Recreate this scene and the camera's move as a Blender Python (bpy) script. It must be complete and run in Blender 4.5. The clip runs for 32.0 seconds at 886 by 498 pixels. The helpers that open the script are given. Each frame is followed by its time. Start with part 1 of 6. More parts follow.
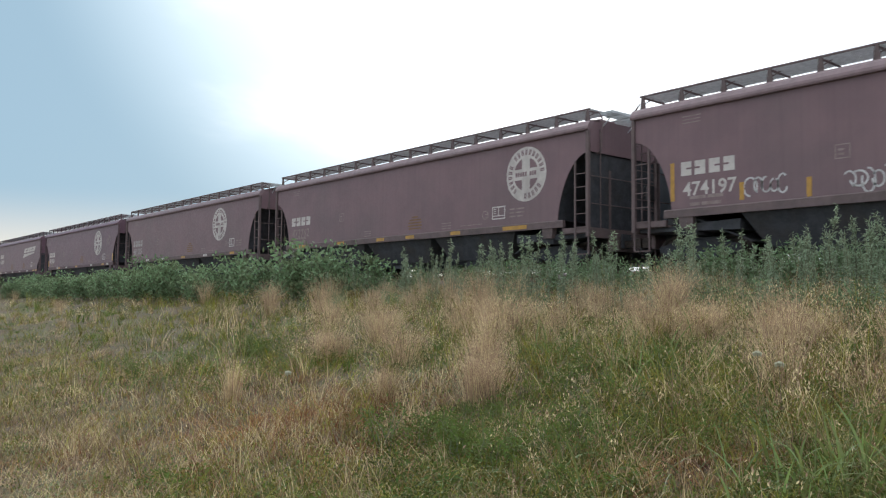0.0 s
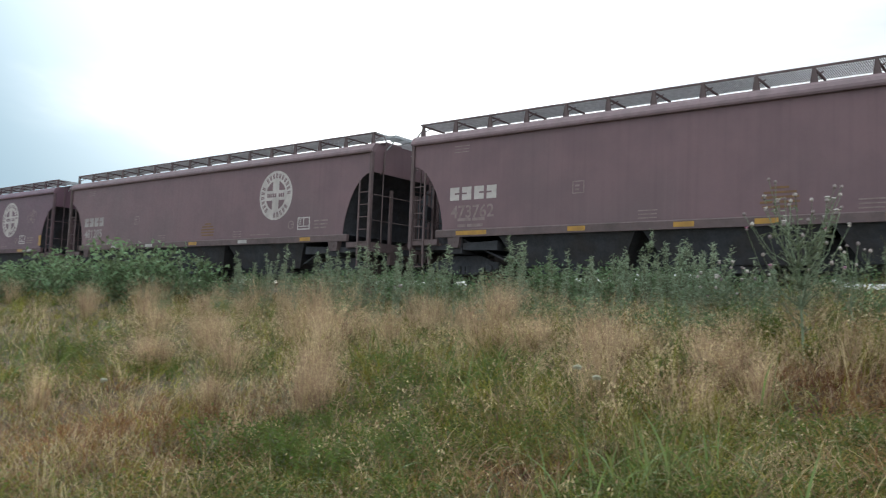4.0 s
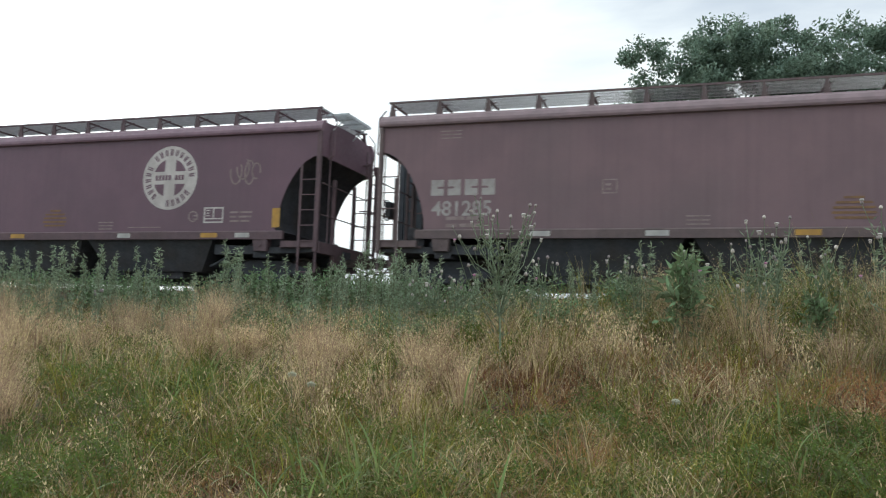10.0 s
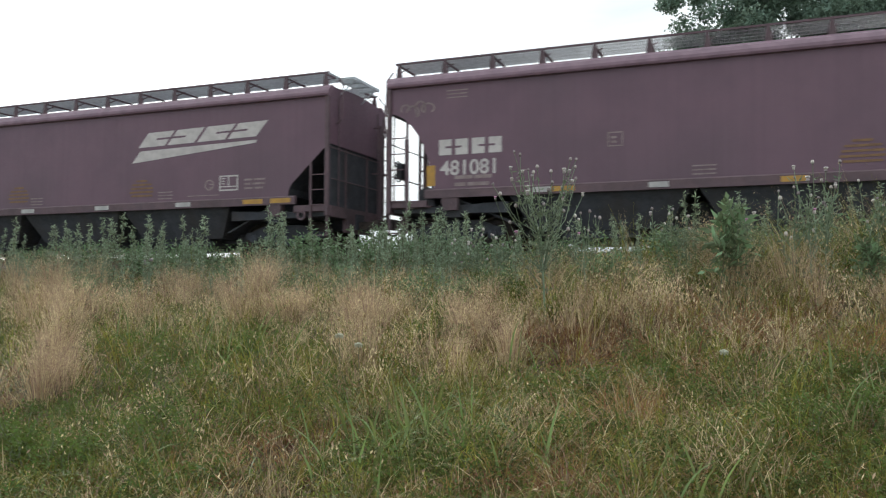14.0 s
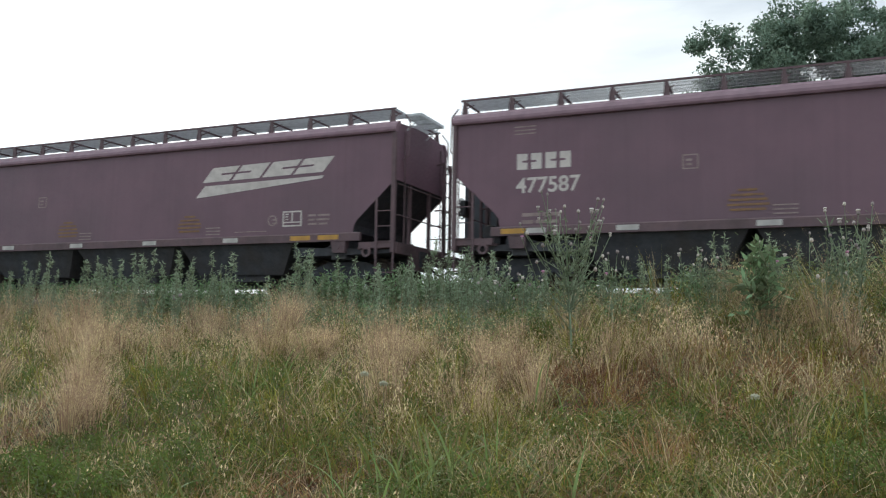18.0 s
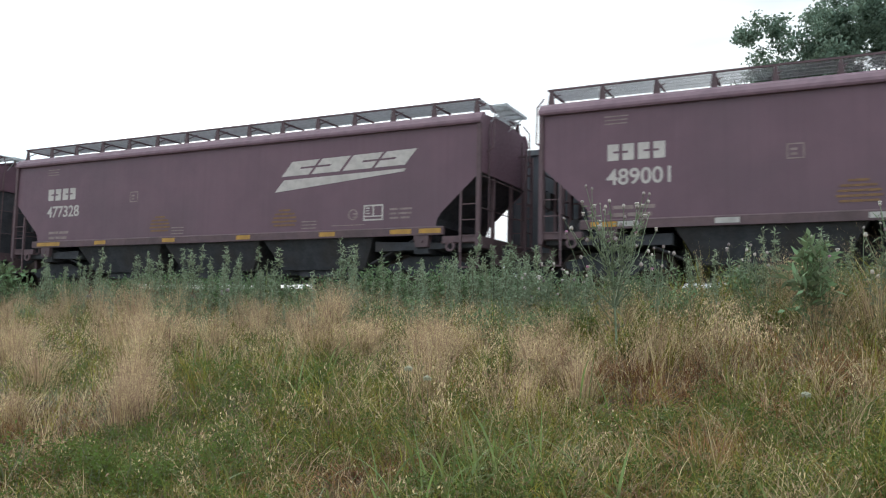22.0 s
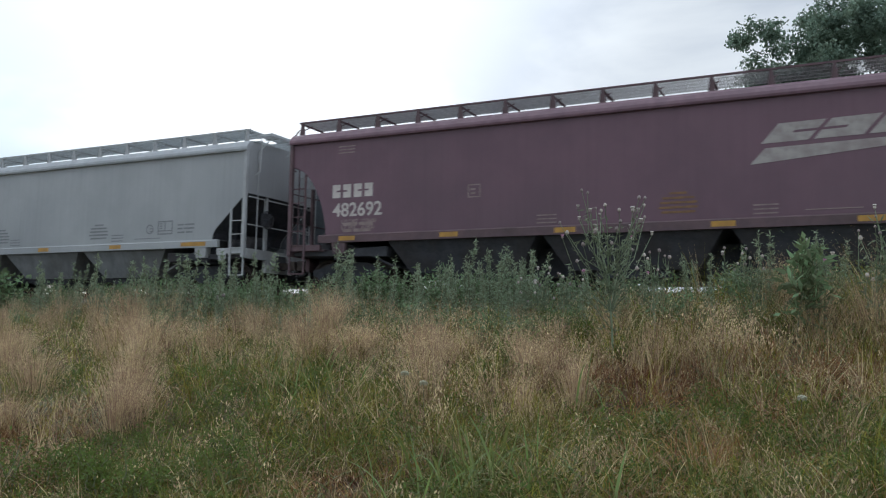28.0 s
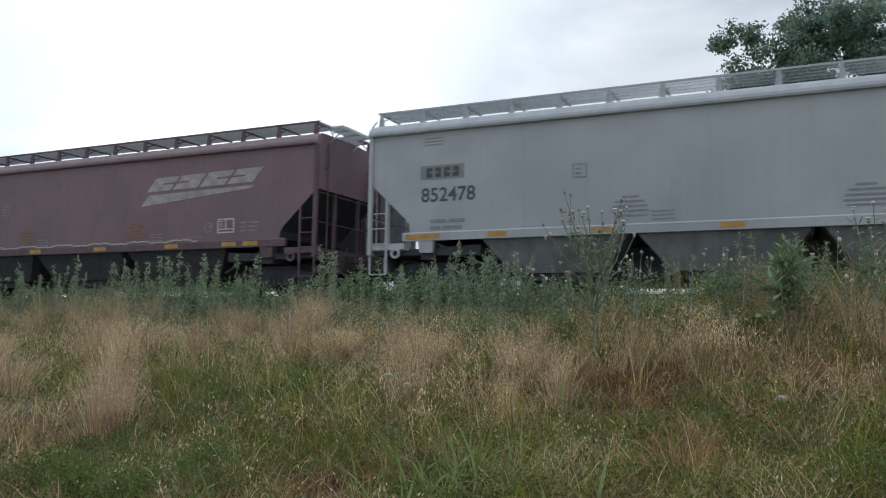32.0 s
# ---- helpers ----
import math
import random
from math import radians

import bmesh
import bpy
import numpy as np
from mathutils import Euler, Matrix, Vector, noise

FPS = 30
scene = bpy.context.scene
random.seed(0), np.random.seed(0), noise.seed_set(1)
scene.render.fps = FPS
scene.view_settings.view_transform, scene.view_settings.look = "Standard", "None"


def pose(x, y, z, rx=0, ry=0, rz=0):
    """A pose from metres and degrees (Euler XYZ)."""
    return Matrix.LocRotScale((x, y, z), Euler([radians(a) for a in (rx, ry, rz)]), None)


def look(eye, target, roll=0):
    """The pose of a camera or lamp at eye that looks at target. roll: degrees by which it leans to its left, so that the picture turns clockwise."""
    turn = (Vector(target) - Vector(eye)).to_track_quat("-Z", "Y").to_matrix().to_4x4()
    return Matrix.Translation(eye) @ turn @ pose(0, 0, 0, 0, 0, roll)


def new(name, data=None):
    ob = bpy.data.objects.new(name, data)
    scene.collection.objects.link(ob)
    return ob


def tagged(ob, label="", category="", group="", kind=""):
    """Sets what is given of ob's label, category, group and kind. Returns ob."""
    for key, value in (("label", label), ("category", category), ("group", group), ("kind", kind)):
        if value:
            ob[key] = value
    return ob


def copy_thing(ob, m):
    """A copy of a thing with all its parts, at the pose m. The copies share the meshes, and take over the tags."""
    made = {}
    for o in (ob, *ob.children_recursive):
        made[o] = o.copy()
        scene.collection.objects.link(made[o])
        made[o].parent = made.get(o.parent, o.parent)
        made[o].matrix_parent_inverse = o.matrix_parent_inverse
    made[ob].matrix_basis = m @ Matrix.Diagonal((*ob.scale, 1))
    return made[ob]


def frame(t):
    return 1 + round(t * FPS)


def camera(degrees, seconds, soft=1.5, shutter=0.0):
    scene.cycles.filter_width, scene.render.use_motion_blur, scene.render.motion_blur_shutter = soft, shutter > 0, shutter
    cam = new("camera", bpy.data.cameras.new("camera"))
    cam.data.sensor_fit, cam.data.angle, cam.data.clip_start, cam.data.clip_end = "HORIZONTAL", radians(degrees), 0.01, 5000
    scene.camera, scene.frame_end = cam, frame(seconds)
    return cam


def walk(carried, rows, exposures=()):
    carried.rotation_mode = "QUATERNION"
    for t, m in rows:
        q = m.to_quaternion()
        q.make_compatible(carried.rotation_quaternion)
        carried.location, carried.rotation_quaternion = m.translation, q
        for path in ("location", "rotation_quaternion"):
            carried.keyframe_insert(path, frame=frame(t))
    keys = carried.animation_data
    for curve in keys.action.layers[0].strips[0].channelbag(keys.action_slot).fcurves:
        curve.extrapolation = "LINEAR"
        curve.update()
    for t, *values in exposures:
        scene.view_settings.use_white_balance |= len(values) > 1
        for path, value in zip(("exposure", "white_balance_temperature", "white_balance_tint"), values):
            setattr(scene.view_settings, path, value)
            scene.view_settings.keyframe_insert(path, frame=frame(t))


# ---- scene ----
# ---- camera: a person stands still and pans ----
EYE = Vector((0.0, 0.0, 1.55))
cam = camera(57.92, 32.0, soft=1.15, shutter=0.35)
# seconds, yaw to the left of straight across the track, pitch up, lean
TURNS = [
    (0, 50.06, 3.62, 0.53),
    (0.5, 49.72, 3.8, 0.72),
    (1, 49.54, 3.9, 0.89),
    (1.5, 49.35, 3.97, 1.17),
    (2, 49.17, 4.12, 1.38),
    (2.5, 49.18, 4.26, 1.68),
    (4.5, 33.94, 5.04, 2.44),
    (5, 30.04, 5.77, 2.66),
    (5.5, 24.03, 6.48, 2.26),
    (6, 17.75, 6.77, 1.4),
    (6.5, 16.16, 7.09, 1.11),
    (7, 15.57, 7.2, 1.17),
    (7.5, 15.2, 7.28, 1.25),
    (8, 14.98, 6.4, 1.44),
    (8.5, 14.95, 6.11, 1.38),
    (9, 16.97, 5.94, 1.65),
    (9.5, 17.59, 5.79, 1.93),
    (10, 18.44, 5.83, 2.01),
    (10.5, 18.82, 5.29, 1.77),
    (11, 19.25, 4.43, 1.7),
    (11.5, 19.36, 4.37, 1.7),
    (12, 19.43, 4.29, 1.64),
    (12.5, 19.89, 3.04, 1.52),
    (13, 20.13, 2.89, 1.23),
    (13.5, 20.33, 2.75, 0.56),
    (14, 21.36, 2.81, 0.2),
    (14.5, 22.82, 2.83, 0.23),
    (16.5, 23.54, 5.42, 0.62),
    (17, 23.37, 5.34, 0.62),
    (17.5, 23.3, 5.44, 0.73),
    (18, 23.29, 5.57, 0.95),
    (18.5, 23.56, 5.64, 1.02),
    (19, 23.59, 5.57, 1.06),
    (19.5, 23.65, 5.62, 1.08),
    (20, 23.77, 5.64, 1.11),
    (20.5, 23.84, 5.27, 1.02),
    (21, 24.55, 5.09, 1.02),
    (21.5, 26.39, 5.12, 1.06),
    (22, 26.41, 5.17, 1.17),
    (22.5, 26.53, 5.17, 1.37),
    (23, 26.79, 5.19, 1.57),
    (23.5, 26.86, 5.17, 1.6),
    (24, 27.09, 5.13, 1.07),
    (24.5, 27.09, 5.26, 0.59),
    (25, 27.08, 5.41, 0.5),
    (25.5, 26.94, 5.45, 0.43),
    (27.5, 26.28, 5.49, 0.7),
    (28, 26.13, 5.49, 0.98),
    (28.5, 26.05, 5.57, 1.07),
    (29, 25.87, 5.59, 1.03),
    (29.5, 25.83, 5.62, 0.71),
    (30, 25.76, 5.61, 0.66),
    (30.5, 25.59, 5.67, 0.8),
    (31, 25.46, 5.65, 0.9),
    (31.5, 25.18, 5.61, 0.82),
    (32, 24.94, 5.65, 0.81),
]


def ahead(yaw, pitch):
    a, p = radians(yaw), radians(pitch)
    return Vector((-math.sin(a) * math.cos(p), math.cos(a) * math.cos(p), math.sin(p)))


walk(cam, [(t, look(EYE, EYE + ahead(yaw, pitch), lean)) for t, yaw, pitch, lean in TURNS],
     exposures=[(0.0, 0.17, 6400, 7), (2.5, 0.17, 6400, 7), (6.0, 0.18, 6400, 3), (8.0, 0.19, 6400, 3), (12.0, 0.20, 6450, 4), (14.0, 0.22, 6450, 5), (17.0, 0.16, 6430, 4), (19.6, 0.16, 6400, 4), (20.7, 0.26, 6400, 5), (22.1, 0.33, 6400, 5), (22.8, -0.23, 6150, 7), (32.0, -0.23, 6150, 7)])

# ---- sky and sun: bright thin overcast, the sun veiled behind the train ----
SUN_AZ, SUN_EL = -44.0, 30.0
sun_way = Vector((math.sin(radians(SUN_AZ)) * math.cos(radians(SUN_EL)), math.cos(radians(SUN_AZ)) * math.cos(radians(SUN_EL)), math.sin(radians(SUN_EL))))
world = bpy.data.worlds.new("sky")
scene.world = world
world.use_nodes = True
wn, wl = world.node_tree.nodes, world.node_tree.links
wn.clear()


def wnode(kind, **values):
    n = wn.new(kind)
    for key, value in values.items():
        n.inputs[key].default_value = value
    return n


w_out, w_bg = wn.new("ShaderNodeOutputWorld"), wn.new("ShaderNodeBackground")
w_sky = wn.new("ShaderNodeTexSky")
w_sky.sky_type, w_sky.sun_disc = "NISHITA", False
w_sky.sun_elevation, w_sky.sun_rotation = radians(SUN_EL), radians(SUN_AZ)
w_sky.air_density, w_sky.dust_density = 1.0, 2.0
w_dir = wn.new("ShaderNodeTexCoord")
w_dot = wn.new("ShaderNodeVectorMath")
w_dot.operation = "DOT_PRODUCT"
wl.new(w_dir.outputs["Generated"], w_dot.inputs[0])
w_dot.inputs[1].default_value = sun_way
w_map = wn.new("ShaderNodeMapping")
w_map.inputs["Scale"].default_value = (1.0, 1.0, 2.6)
wl.new(w_dir.outputs["Generated"], w_map.inputs["Vector"])
w_noise = wnode("ShaderNodeTexNoise", Scale=2.1, Detail=7.0, Roughness=0.52, Distortion=0.35)
wl.new(w_map.outputs["Vector"], w_noise.inputs["Vector"])
# thin cloud is brightest round the veiled sun
def wrange(sock, lo, hi, a=0.0, z=1.0):
    n = wn.new("ShaderNodeMapRange")
    n.interpolation_type = "SMOOTHSTEP"
    for k, v in (("From Min", lo), ("From Max", hi), ("To Min", a), ("To Max", z)):
        n.inputs[k].default_value = v
    wl.new(sock, n.inputs["Value"])
    return n.outputs["Result"]


def wmix(fac, a, b, kind="MIX"):
    n = wn.new("ShaderNodeMix")
    n.data_type, n.blend_type = "RGBA", kind
    for sock, v in ((n.inputs["Factor"], fac), (n.inputs["A"], a), (n.inputs["B"], b)):
        if isinstance(v, float):
            sock.default_value = v
        elif isinstance(v, tuple):
            sock.default_value = (*v, 1)
        else:
            wl.new(v, sock)
    return n.outputs["Result"]


w_xyz = wn.new("ShaderNodeSeparateXYZ")
wl.new(w_dir.outputs["Generated"], w_xyz.inputs["Vector"])
w_edge = wn.new("ShaderNodeMath")
w_edge.operation = "MULTIPLY_ADD"
w_edge.inputs[1].default_value = 0.55
wl.new(w_noise.outputs["Fac"], w_edge.inputs[0])
wl.new(w_xyz.outputs["X"], w_edge.inputs[2])
# the cloud deck ends towards the west, where hazy blue sky shows
deck = wrange(w_edge.outputs["Value"], -0.60, -0.34)
clear = wmix(wrange(w_xyz.outputs["Z"], 0.02, 0.13), (0.80, 0.72, 0.64), (0.31, 0.45, 0.57))
cloud = wmix(wrange(w_noise.outputs["Fac"], 0.38, 0.66), (0.53, 0.58, 0.68), (0.90, 0.93, 0.97))
whole = wmix(deck, clear, cloud)
glow = wmix(wrange(w_dot.outputs["Value"], 0.835, 0.99), whole, (0.75, 0.75, 0.73), "ADD")
# an overcast sky grows brighter towards the zenith
high = wmix(wrange(w_xyz.outputs["Z"], 0.45, 0.95), glow, (0.75, 0.78, 0.82), "ADD")
final = wmix(0.007, high, w_sky.outputs["Color"], "ADD")
wl.new(final, w_bg.inputs["Color"])
w_bg.inputs["Strength"].default_value = 1.0
wl.new(w_bg.outputs["Background"], w_out.inputs["Surface"])

sun = new("sun", bpy.data.lights.new("sun", "SUN"))
sun.data.energy, sun.data.angle, sun.data.color = 1.5, radians(10), (1.0, 0.94, 0.85)
sun.matrix_world = look(sun_way * 60, (0, 0, 0))


# ---- materials ----
def mat(name, base, second=None, rough=0.7, metal=0.0, scale=3.0, bump=0.0, stain=None, streak=0.0, island=0.0, thin=0.0, spec=0.4, each=0.0, stretch=(1, 1, 1), detail=6.0, fine=0.0, passed=None):
    """A surface in two tones of noise, with stains, run-down streaks, bump and a share of light let through."""
    m = bpy.data.materials.new(name)
    m.use_nodes = True
    n, l = m.node_tree.nodes, m.node_tree.links
    b, out = n["Principled BSDF"], n["Material Output"]
    b.inputs["Roughness"].default_value, b.inputs["Metallic"].default_value = rough, metal
    b.inputs["Specular IOR Level"].default_value = spec if not thin else 0.14
    co = n.new("ShaderNodeTexCoord")
    mp = n.new("ShaderNodeMapping")
    mp.inputs["Scale"].default_value = stretch
    l.new(co.outputs["Object"], mp.inputs["Vector"])
    tex = n.new("ShaderNodeTexNoise")
    tex.inputs["Scale"].default_value, tex.inputs["Detail"].default_value = scale, detail
    l.new(mp.outputs["Vector"], tex.inputs["Vector"])

    def blend(fac, a, bb, kind="MIX"):
        x = n.new("ShaderNodeMix")
        x.data_type, x.blend_type = "RGBA", kind
        for sock, v in ((x.inputs["Factor"], fac), (x.inputs["A"], a), (x.inputs["B"], bb)):
            if hasattr(v, "is_linked"):
                l.new(v, sock)
            elif isinstance(v, (int, float)):
                sock.default_value = v
            else:
                sock.default_value = (*v, 1)
        return x.outputs["Result"]

    def ramp(sock, lo, hi, a=0.0, z=1.0):
        r = n.new("ShaderNodeMapRange")
        r.interpolation_type = "SMOOTHSTEP"
        for k, v in (("From Min", lo), ("From Max", hi), ("To Min", a), ("To Max", z)):
            r.inputs[k].default_value = v
        l.new(sock, r.inputs["Value"])
        return r.outputs["Result"]

    col = blend(ramp(tex.outputs["Fac"], 0.33, 0.67), base, second or [c * 0.8 for c in base])
    if stain:
        big = n.new("ShaderNodeTexNoise")
        big.inputs["Scale"].default_value, big.inputs["Detail"].default_value = scale * 0.23, 5.0
        l.new(mp.outputs["Vector"], big.inputs["Vector"])
        col = blend(ramp(big.outputs["Fac"], 0.48, 0.72, 0, 0.65), col, stain)
    if streak:
        run = n.new("ShaderNodeMapping")
        run.inputs["Scale"].default_value = (5.0, 5.0, 0.16)
        l.new(co.outputs["Object"], run.inputs["Vector"])
        st = n.new("ShaderNodeTexNoise")
        st.inputs["Scale"].default_value, st.inputs["Detail"].default_value = 1.6, 7.0
        l.new(run.outputs["Vector"], st.inputs["Vector"])
        col = blend(ramp(st.outputs["Fac"], 0.45, 0.8, 0, streak), col, [c * 0.45 for c in base])
        col = blend(ramp(st.outputs["Fac"], 0.42, 0.22, 0, streak * 0.5), col, [min(1, c * 1.5 + 0.03) for c in base])
    if island or each:
        rnd = n.new("ShaderNodeNewGeometry").outputs["Random Per Island"] if island else n.new("ShaderNodeObjectInfo").outputs["Random"]
        hs = n.new("ShaderNodeHueSaturation")
        k = island or each
        l.new(ramp(rnd, 0, 1, 0.5 - 0.035 * k, 0.5 + 0.035 * k), hs.inputs["Hue"])
        l.new(ramp(rnd, 0, 1, 1 - 0.45 * k, 1 + 0.5 * k), hs.inputs["Value"])
        l.new(col, hs.inputs["Color"])
        col = hs.outputs["Color"]
    l.new(col, b.inputs["Base Color"])
    if bump:
        bp = n.new("ShaderNodeBump")
        bp.inputs["Strength"].default_value, bp.inputs["Distance"].default_value = bump, 0.02
        ft = n.new("ShaderNodeTexNoise")
        ft.inputs["Scale"].default_value, ft.inputs["Detail"].default_value = fine or scale * 4, 6.0
        l.new(mp.outputs["Vector"], ft.inputs["Vector"])
        l.new(ft.outputs["Fac"], bp.inputs["Height"])
        l.new(bp.outputs["Normal"], b.inputs["Normal"])
        l.new(ramp(ft.outputs["Fac"], 0.3, 0.7, max(0.05, rough - 0.12), min(1, rough + 0.1)), b.inputs["Roughness"])
    if thin:
        tr = n.new("ShaderNodeBsdfTranslucent")
        l.new(blend(1.0, col, passed, "MULTIPLY") if passed else col, tr.inputs["Color"])
        ms = n.new("ShaderNodeMixShader")
        ms.inputs["Fac"].default_value = thin
        l.new(b.outputs["BSDF"], ms.inputs[1])
        l.new(tr.outputs["BSDF"], ms.inputs[2])
        l.new(ms.outputs["Shader"], out.inputs["Surface"])
    return m


